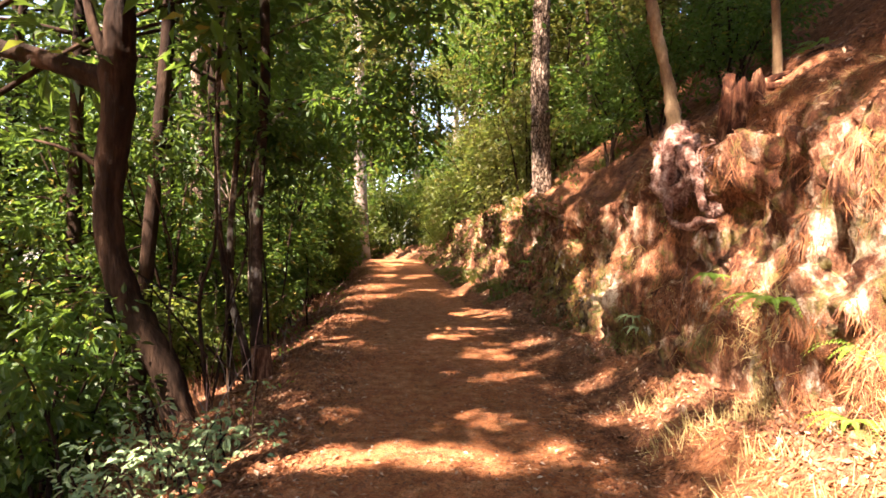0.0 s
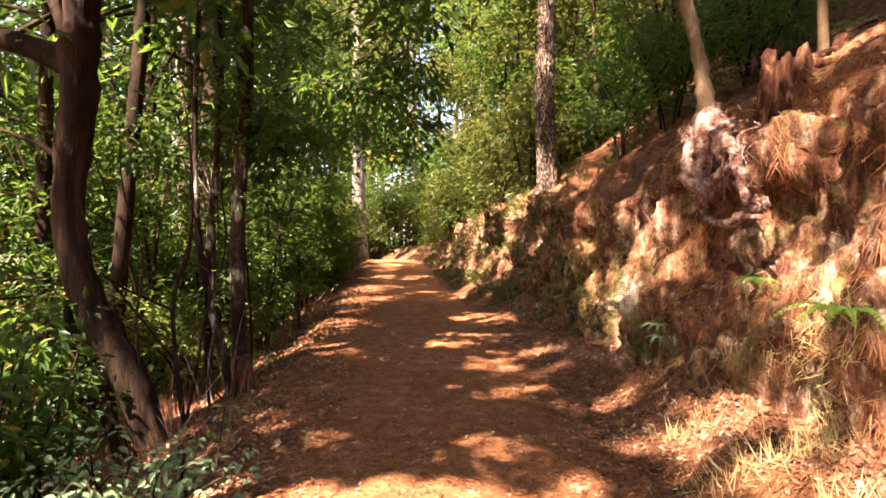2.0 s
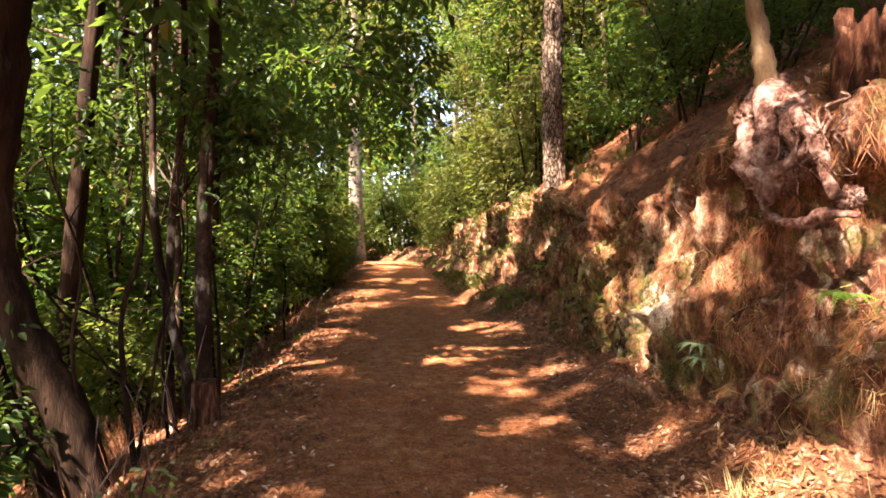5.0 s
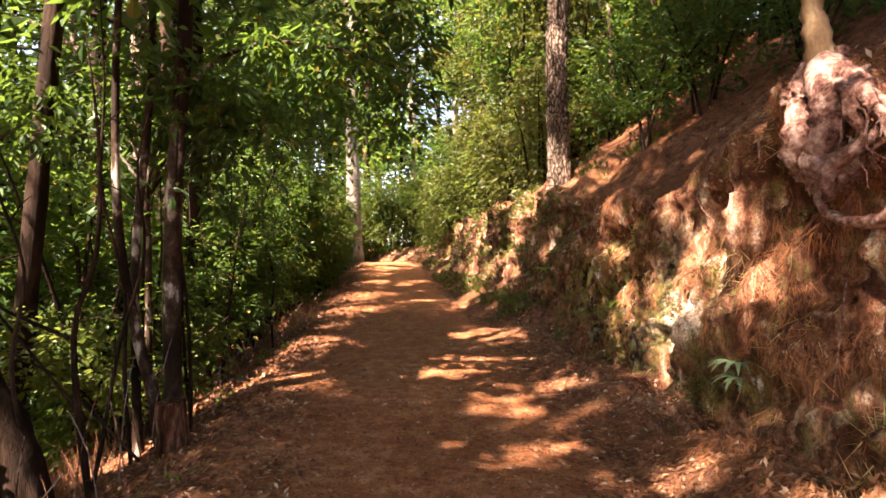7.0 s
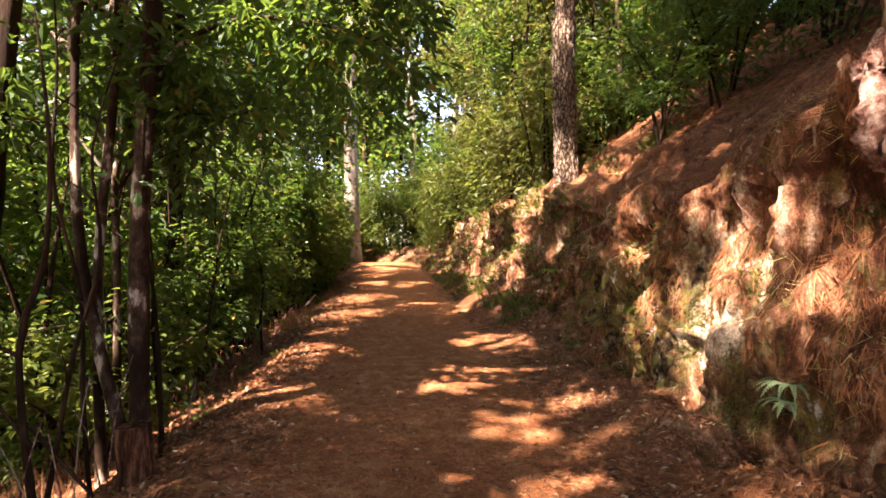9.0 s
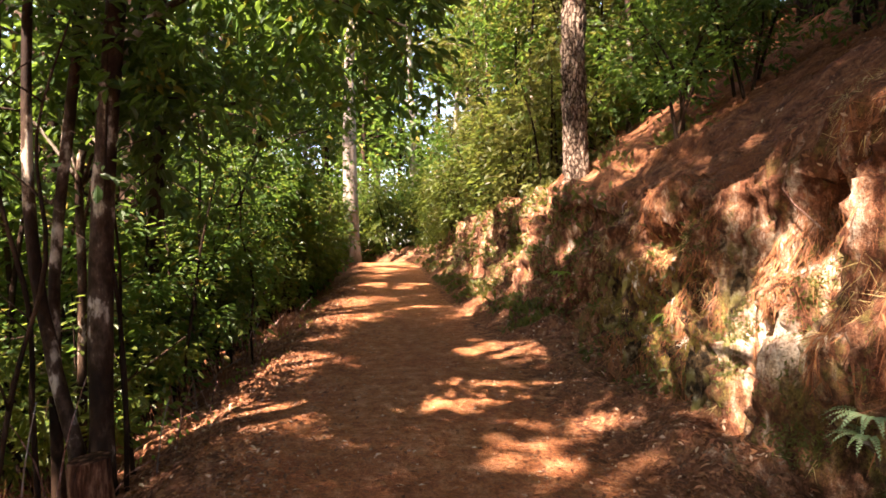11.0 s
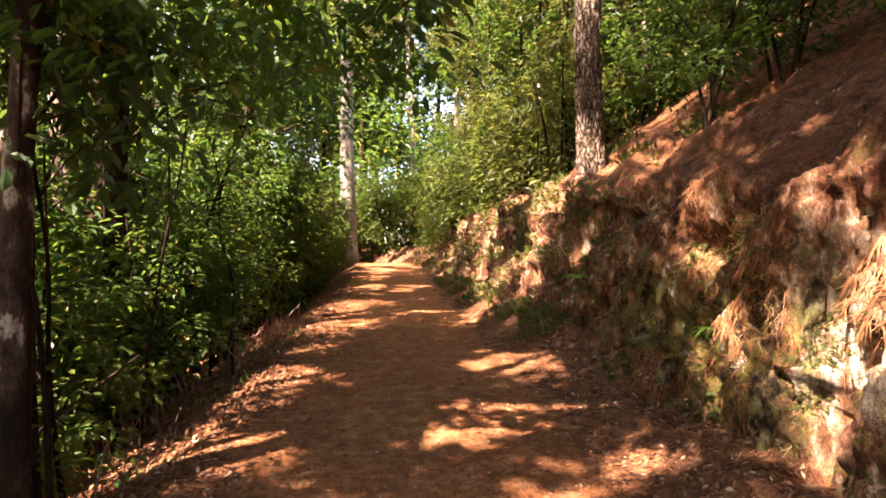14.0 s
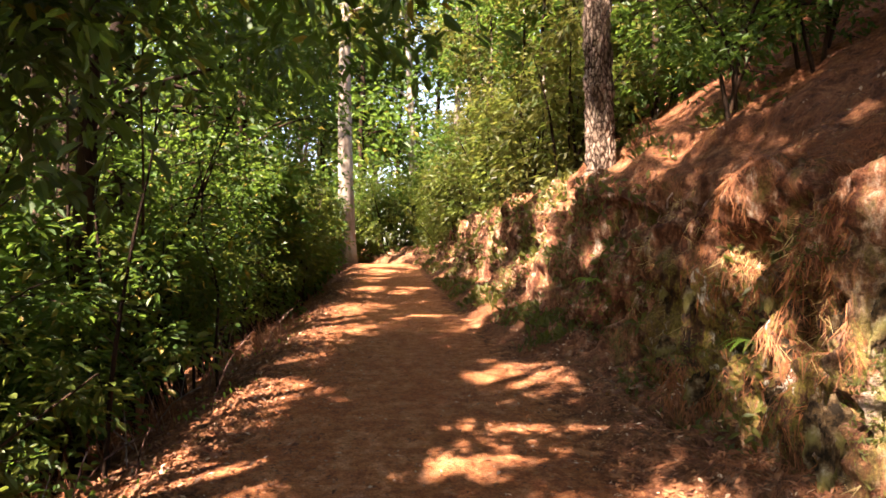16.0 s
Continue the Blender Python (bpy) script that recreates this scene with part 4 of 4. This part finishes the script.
# bare roots and burl under the sapling
t = thing("root_mass", (2.3, 5.85, 2.3), "gnarled bare pinkish roots overhanging a dark hollow in the bank", "roots")
for k, (x1, y1, z1, sx, sz) in enumerate(((2.14, 6.02, 2.57, 0.085, 0.1), (2.16, 5.9, 2.2, 0.11, 0.16), (2.28, 5.86, 2.56, 0.12, 0.13), (2.12, 5.6, 2.1, 0.06, 0.1), (2.2, 5.07, 1.92, 0.05, 0.05))):
    lump_mesh("burl", (x1 + 0.05, y1, z1), (sx * 1.1, sx * 1.2, sz * 1.15), MAT_ROOT, t, 60 + k, 0.75, 5, 3.6)
for line, w in (
        ([(2.32, 5.95, 2.78), (2.24, 5.84, 2.62), (2.15, 5.7, 2.46), (2.1, 5.64, 2.3), (2.1, 5.68, 2.2), (2.14, 5.76, 2.17)], (0.07, 0.085, 0.075, 0.06, 0.05, 0.03)),
        ([(2.3, 6.0, 2.74), (2.18, 6.0, 2.58), (2.13, 5.95, 2.4), (2.13, 5.92, 2.24), (2.16, 5.86, 2.08)], (0.06, 0.065, 0.06, 0.07, 0.03)),
        ([(2.14, 5.86, 2.14), (2.1, 5.73, 2.13), (2.09, 5.6, 2.1), (2.13, 5.47, 2.17), (2.2, 5.36, 2.24)], (0.05, 0.055, 0.05, 0.035, 0.025)),
        ([(2.09, 5.62, 2.12), (2.07, 5.6, 2.0), (2.08, 5.58, 1.92)], (0.045, 0.045, 0.025)),
        ([(2.3, 5.72, 2.6), (2.2, 5.5, 2.48), (2.2, 5.35, 2.34), (2.19, 5.2, 2.12), (2.18, 5.08, 1.93)], (0.05, 0.045, 0.035, 0.03, 0.028)),
        ([(2.24, 5.8, 2.6), (2.16, 5.58, 2.5), (2.15, 5.5, 2.36), (2.2, 5.48, 2.22)], (0.04, 0.04, 0.03, 0.012)),
        ([(2.2, 5.9, 2.05), (2.14, 5.75, 1.9), (2.16, 5.6, 1.82), (2.22, 5.45, 1.8), (2.2, 5.2, 1.84), (2.22, 4.95, 1.82)], (0.02, 0.02, 0.025, 0.03, 0.03, 0.012))):
    tb = Tubes()
    tb.add(line, [q * 1.25 for q in w], 24, 0.2, 0.0, 0.16)
    tb.link("root", MAT_ROOT, t)
for k in range(26):
    tb = Tubes()
    y0, z0 = rr.uniform(5.1, 5.75), rr.uniform(2.2, 2.55)
    ln_ = rr.uniform(0.12, 0.42)
    pts = [(2.26, y0, z0)]
    for j in range(1, 6):
        pts.append((2.26 - 0.11 * math.sin(j * 0.55) + rr.normal() * 0.03, pts[-1][1] - 0.05 * rr.random() + rr.normal() * 0.03, z0 - ln_ * j / 5 + rr.normal() * 0.02))
    w0 = rr.uniform(0.003, 0.009)
    tb.add(pts, [w0, w0, w0 * 0.85, w0 * 0.7, w0 * 0.5, 0.002], 5, 0.2)
    tb.link("rootlet", MAT_ROOT, t)
for k in range(9):
    y0 = 6.3 + 6.8 * rr.random()
    z0 = float(lip_z(y0)) - 0.15 * rr.random()
    x0 = bank_x(y0, z0)
    tb = Tubes()
    tb.add([(x0 + 0.1, y0, z0 + 0.03), (x0 - 0.04, y0 + 0.05, z0 - 0.12), (bank_x(y0, z0 - 0.4) - 0.03, y0 + rr.normal() * 0.15, z0 - 0.4), (bank_x(y0, z0 - 0.7) + 0.02, y0 + rr.normal() * 0.2, z0 - 0.7)], [0.014, 0.012, 0.009, 0.004], 5, 0.08)
    tagged(tb.link("root", MAT_ROOT, None, "", (x0, y0, z0)), "thin bare root hanging down the eroded bank", "root", "roots on the bank")

# rotten stump on the slope
bx, by = 2.85, 5.78
bz = ground_z(bx, by)
t = thing("stump", (bx, by, bz), "rotten red-brown stump with splintered top on the slope", "stump")
bm_v, bm_f = [], []
ns, nh = 48, 9
for j in range(nh):
    for k in range(ns):
        a = 2 * math.pi * k / ns
        q = Vector((math.cos(a), math.sin(a), j * 0.12))
        spike = 0.1 + 1.5 * abs(noise.noise(Vector((math.cos(a) * 1.1, math.sin(a) * 1.1, 3)))) + 0.2 * abs(noise.noise(Vector((math.cos(a) * 5, math.sin(a) * 5, 5))))
        rd = 0.2 * (1.3 - 0.4 * j / nh) * (1 + 0.3 * noise.noise(q * 1.7) - 0.35 * abs(noise.noise(Vector((math.cos(a) * 4, math.sin(a) * 4, j * 0.2)))))
        bm_v.append((bx + rd * q.x, by + rd * q.y, bz - 0.5 + (0.5 + 0.27 * spike) * j / (nh - 1)))
for j in range(nh):
    for k in range(ns):
        x, y, z = bm_v[(nh - 1 - j) * ns + k]
        bm_v.append((bx + (x - bx) * 0.55, by + (y - by) * 0.55, z - 0.03))
for j in range(2 * nh - 1):
    for k in range(ns):
        k2 = (k + 1) % ns
        bm_f.append((j * ns + k, j * ns + k2, (j + 1) * ns + k2, (j + 1) * ns + k))
link_mesh("trunk", bm_v, bm_f, MAT_ROT, t)
for k in range(5):
    tb = Tubes()
    a = -1.5 + 0.75 * k
    tb.add([(bx + 0.1 * math.cos(a), by + 0.1 * math.sin(a), bz + 0.08), (bx + 0.28 * math.cos(a), by + 0.28 * math.sin(a), ground_z(bx + 0.28 * math.cos(a), by + 0.28 * math.sin(a)) + 0.03), (bx + 0.5 * math.cos(a), by + 0.5 * math.sin(a), ground_z(bx + 0.5 * math.cos(a), by + 0.5 * math.sin(a)) - 0.03)], [0.06, 0.04, 0.015], 6, 0.1)
    tb.link("root", MAT_ROT, t)

tree("tree", 11.0, 19.0, 16, 0.5, MAT_ROT, DEEP, "thick reddish-barked old tree high on the slope", 8, 3.5, 160, 0.2, (0.2, 0.1), 22, 0.5, seed=501, sides=24, furrow=0.12)
tree("tree", 3.3, 6.0, 7.5, 0.045, MAT_MOSSY, LAUREL, "thin pale sapling on the slope above the stump", 4.4, 1.5, 60, 0.12, (-0.35, 0.1), 20, 0.4, seed=502, sides=8, limbs=4)
for k in range(14):
    x, y = rr.uniform(2.75, 3.9), rr.uniform(5.3, 6.9)
    g, a, l2 = ground_z(x, y), rr.uniform(0, 6.28), rr.uniform(0.25, 0.8)
    x2, y2 = x + math.cos(a) * l2, y + math.sin(a) * l2
    tb = Tubes()
    tb.add([(x, y, g + 0.02), ((x + x2) / 2, (y + y2) / 2 + rr.normal() * 0.05, (g + ground_z(x2, y2)) / 2 + 0.05), (x2, y2, ground_z(x2, y2) + 0.06 * rr.random())], [0.012, 0.009, 0.003], 5, 0.1)
    tagged(tb.link("dead_branch", MAT_ROOT if k % 2 else MAT_BARK, None, "", (x, y, g)), "dead twig lying among needles beside the stump", "branch", "dead branches on the slope")

# cut stub among the stems on the low side
t = thing("cut_stump", (-2.15, 7.25, ground_z(-2.15, 7.25)), "short sawn rust-brown stump among dark stems", "stump")
tb = Tubes()
gz0 = ground_z(-2.15, 7.25)
tb.add([(-2.15, 7.25, gz0 - 0.15), (-2.15, 7.25, gz0 + 0.15), (-2.17, 7.24, 0.44)], [0.15, 0.125, 0.115], 14, 0.04)
tb.link("trunk", MAT_ROT, t)


def fern(x, y, z, size, leaf, label, fronds=12, out=(-1, -0.2)):
    """A fern: arching fronds, each with its leaflets."""
    t = thing("fern", (x, y, z), label, "fern", "ferns on the bank")
    for k in range(fronds):
        a = math.atan2(out[1], out[0]) + (k / (fronds - 1) - 0.5) * 4.2
        ln2 = size * rr.uniform(0.7, 1.1)
        sd, fw = Vector((-math.sin(a), math.cos(a), 0.0)), Vector((math.cos(a), math.sin(a), 0.0))
        nl = 30
        v = [Vector((x, y, z)) + fw * ln2 * 0.85 * j / nl + Vector((0, 0, ln2 * (0.75 * j / nl - 0.85 * (j / nl) ** 2))) for j in range(nl + 1)]
        f = []
        for j in range(nl):
            u = j / nl
            w = ln2 * 0.15 * (1 - u) ** 0.7 * (0.35 + min(1, u * 4) * 0.65)
            sg = 1 if j % 2 else -1
            o = len(v)
            v += [v[j] + sd * sg * w * 0.55 + fw * w * 0.02 + Vector((0, 0, 0.02 * size)), v[j] + sd * sg * w + fw * w * 0.3 - Vector((0, 0, 0.12 * w))]
            f.append((j, o, o + 1, j + 1))
        link_mesh("frond", [tuple(q) for q in v], f, leaf, t, False)
    return t


for x, y, z, sz, lf, lb in ((None, 4.05, 1.22, 0.42, FERN, "bright green fern growing out of the bank"), (None, 3.55, 0.98, 0.4, FERN, "bright green fern growing out of the bank"), (None, 3.4, 0.62, 0.3, FERN, "small green fern at the foot of the bank"),
                            (None, 5.2, 1.34, 0.3, FERN, "small green fern growing out of the bank"), (None, 6.6, 0.84, 0.3, SILVER, "grey-green fern in a shaded hollow of the bank"), (None, 6.75, 0.7, 0.27, SILVER, "grey-green fern in a shaded hollow of the bank"),
                            (None, 9.6, 1.0, 0.3, FERN, "small green fern growing out of the bank"), (None, 10.6, 0.8, 0.32, FERN, "small green fern growing out of the bank"), (None, 11.6, 0.9, 0.32, OLIVE, "small olive fern growing out of the bank"), (None, 12.8, 1.3, 0.3, FERN, "small green fern growing out of the bank"),
                            (4.4, 7.3, None, 0.6, FERN, "green fern on the litter of the slope"), (4.9, 7.9, None, 0.6, FERN, "green fern on the litter of the slope"), (3.9, 8.0, None, 0.4, OLIVE, "green fern on the litter of the slope")):
    if x is None:
        x = bank_x(y, z) - 0.01
    else:
        z = ground_z(x, y)
    fern(x, y, z, sz, lf, lb)


# ---- what lies on the ground ----
def strewn(name, pts, nor, length, slim, material, label, category, lift=0.35, downhill=0.0, three=False, rng=RNG):
    """Fallen leaves, needles or blades lying on the land, one mesh."""
    n = len(pts)
    d = rng.normal(size=(n, 3))
    d[:, 2] -= downhill
    d -= nor * np.sum(d * nor, axis=1)[:, None]
    d /= np.linalg.norm(d, axis=1)[:, None] + 1e-9
    d = d + nor * (rng.random((n, 1)) - 0.2) * lift
    d /= np.linalg.norm(d, axis=1)[:, None]
    side = np.cross(d, nor + rng.normal(size=(n, 3)) * 0.3)
    side /= np.linalg.norm(side, axis=1)[:, None] + 1e-9
    L = length * rng.uniform(0.5, 1.4, (n, 1))
    w = L * slim * 0.5
    b = pts + nor * 0.006
    if three:
        v = np.stack([b - side * w, b + side * w, b + d * L], 1)
        f = np.arange(n * 3).reshape(n, 3)
    else:
        mid = b + d * L * 0.5
        v = np.stack([b, mid + side * w + nor * w * 0.3, b + d * L, mid - side * w + nor * w * 0.5], 1)
        f = np.arange(n * 4).reshape(n, 4)
    return tagged(link_mesh(name, v.reshape(-1, 3), f, material, None, False), label, category, kind="stuff")


def tufty(p):
    x, y, z = p[..., 0], p[..., 1], p[..., 2]
    return np.clip(0.25 + smooth_noise(x * 1.2 + z, y * 1.1, 31), 0.03, 1.3) / (0.6 + 0.06 * y * y / 10)


def open_hollow(p):
    y, z = p[..., 1], p[..., 2]
    return 1 - np.clip(0.6 * np.exp(-((y - 5.75) / 0.3) ** 2 - ((z - 2.1) / 0.35) ** 2) + 1.5 * np.exp(-((y - 12.5) / 0.5) ** 2 - ((z - 2.2) / 0.25) ** 2), 0, 1)


def far_thin(p):
    return 1 / (0.5 + (p[..., 1] / 7) ** 2)


pt, nn = scatter(85000, 6, 6, 2.0, 18.0, weight=lambda p: tufty(p) * (p[..., 0] < 8) * open_hollow(p))
strewn("pine_needles", pt, nn, 0.13, 0.055, NEEDLES, "carpet of rust-coloured pine needles over the slope", "needles", 0.22, 1.6, True)
pt, nn = scatter(34000, 4, 5, 2.0, 16.0, weight=lambda p: tufty(p) ** 2 * open_hollow(p))
strewn("pine_needles", pt, nn, 0.15, 0.045, NEEDLES, "rust-coloured needles caught on the eroded bank", "needles", 0.35, 3.0, True)
pt, nn = scatter(9000, 5, 5, 3.2, 9.6, weight=lambda p: np.clip(smooth_noise(p[..., 1] * 2.2, p[..., 2] * 0.9, 61) + 0.1, 0, 1) ** 2 * open_hollow(p) * (p[..., 2] > 0.9))
strewn("pine_needles", pt, nn, 0.14, 0.055, NEEDLES, "rust-coloured needles hanging down the rock of the bank", "needles", 0.25, 3.5, True)
pt, nn = scatter(16000, 4, 4, 1.5, 24.0, weight=far_thin)
strewn("leaf_litter", pt, nn, 0.05, 0.4, LITTER, "dead brown leaves along the foot of the bank", "litter", 0.5)
pt, nn = scatter(26000, 1, 2, 2.0, 24.0, weight=lambda p: far_thin(p) * (p[..., 0] > -5))
strewn("leaf_litter", pt, nn, 0.06, 0.42, LITTER, "dead brown leaves and twigs under the shrubs", "litter", 0.8)
pt, nn = scatter(22000, 3, 3, 1.5, 20.0, weight=lambda p: far_thin(p) * (0.2 + np.clip(np.abs(p[..., 0] + 0.2) - 0.5, 0, 1) ** 1.5))
strewn("leaf_litter", pt, nn, 0.042, 0.4, LITTER, "small dead leaves scattered over the track", "litter", 0.3)
pt, nn = scatter(16000, 2, 3, 2.5, 20.0, weight=lambda p: far_thin(p) * np.exp(-((p[..., 0] - left_x(p[..., 1]) + 0.15) / 0.45) ** 2) * np.clip(0.6 + smooth_noise(p[..., 0] * 1.6, p[..., 1] * 1.2, 81), 0.05, 1.5))
strewn("leaf_litter", pt, nn, 0.055, 0.4, LITTER, "drift of dead brown leaves along the low edge of the track", "litter", 0.8)
pt, nn = scatter(15000, 6, 6, 2.0, 16.0, weight=lambda p: far_thin(p) * (p[..., 0] < 8))
strewn("leaf_litter", pt, nn, 0.055, 0.4, LITTER, "dead leaves among the needles on the slope", "litter", 0.5)
pt, nn = scatter(3200, 4, 5, 2.0, 5.4, weight=lambda p: np.clip(smooth_noise(p[..., 0] * 2, p[..., 1] * 2, 51), 0, 1) * (p[..., 2] < 1.3))
strewn("dry_grass", pt, nn + np.array((0, 0, 0.8)), 0.15, 0.05, DRYGRASS, "tufts of bleached dry grass on the foot of the bank", "grass", 1.6, -0.2, True)
pt, nn = scatter(7000, 1, 2, 2.0, 16.0, weight=lambda p: np.clip(smooth_noise(p[..., 0] * 1.5, p[..., 1] * 1.5, 52), 0, 1) * (p[..., 0] > -4.5) * (p[..., 0] < left_x(p[..., 1]) - 0.55))
strewn("dry_twigs", pt, nn + np.array((0, 0, 0.8)), 0.34, 0.016, LITTER, "dead brown stalks and twigs under the shrubs", "twigs", 1.2, -0.2, True)
pt, nn = scatter(260, 1, 2, 3.0, 16.0, weight=lambda p: np.clip(smooth_noise(p[..., 0] * 1.5, p[..., 1] * 1.5, 53), 0, 1) * (p[..., 0] > -3.4))
strewn("low_plants", pt, nn + np.array((0, 0, 0.8)), 0.06, 0.45, FERN, "low green leaves along the verge", "plants", 2.5, -0.3)
pt, nn = scatter(9000, 4, 6, 12.5, 30.0, weight=lambda p: np.clip(smooth_noise(p[..., 0] * 1.0 + p[..., 2], p[..., 1] * 0.8, 56) + 0.15, 0, 1) * (p[..., 2] < 3.6))
strewn("low_plants", pt, nn + np.array((0, 0, 0.6)), 0.13, 0.42, OLIVE, "olive green plants covering the far bank", "plants", 1.5, -0.2)
pt, nn = scatter(2200, 4, 5, 9.2, 17.0, weight=lambda p: np.clip(smooth_noise(p[..., 0] * 1.5, p[..., 1] * 1.2, 54) - 0.2, 0, 1) * (p[..., 2] < 1.9))
strewn("low_plants", pt, nn + np.array((0, 0, 0.5)), 0.09, 0.4, OLIVE, "small olive plants growing on the bank", "plants", 1.5, -0.3)
for x, y, h in ((-1.72, 3.95, 0.42), (-1.95, 4.35, 0.5), (-1.62, 4.5, 0.28), (-2.2, 3.9, 0.55)):
    n += 1
    shrub(x, y, h, 0.5, 36, SILVER, 0.065, "low pale green bramble at the edge of the track", 4, 8, 0.12, "brambles at the verge", True, n, low=0.3, slim=0.5)

pt, nn = scatter(9000, 5, 5, 6.2, 11.5, weight=lambda p: np.clip(smooth_noise(p[..., 1] * 3.0, p[..., 2] * 1.6, 71), 0, 1) ** 2 * (p[..., 2] < 1.9))
strewn("moss", pt, nn, 0.035, 0.3, OLIVE, "cushions of olive moss on the rock of the bank", "moss", 1.6, -0.1)
pt, nn = scatter(5000, 5, 6, 3.0, 12.0, weight=lambda p: np.clip(smooth_noise(p[..., 1] * 1.7, p[..., 2] * 1.5, 72) - 0.2, 0, 1) ** 2 * (p[..., 2] < 3.0))
strewn("dry_grass", pt, nn, 0.12, 0.04, DRYGRASS, "wisps of bleached dry grass hanging on the bank", "grass", 0.9, 1.2, True)
# loose stones on the track
bm = bmesh.new()
bmesh.ops.create_icosphere(bm, subdivisions=1, radius=1.0)
sv, sf = np.array([v.co for v in bm.verts]), np.array([[v.index for v in f.verts] for f in bm.faces])
bm.free()
pt, nn = scatter(1600, 3, 4, 1.5, 20.0, weight=far_thin)
sc = 0.004 + 0.011 * RNG.random((1600, 1, 1)) ** 3
vv = sv[None] * sc * RNG.uniform(0.6, 1.3, (1600, 1, 3)) * RNG.uniform(0.8, 1.2, (1600, len(sv), 1)) + pt[:, None]
tagged(link_mesh("gravel", vv.reshape(-1, 3), (np.arange(1600)[:, None, None] * len(sv) + sf[None]).reshape(-1, 3), MAT_STONE), "small loose stones on the earth track", "gravel", kind="stuff")
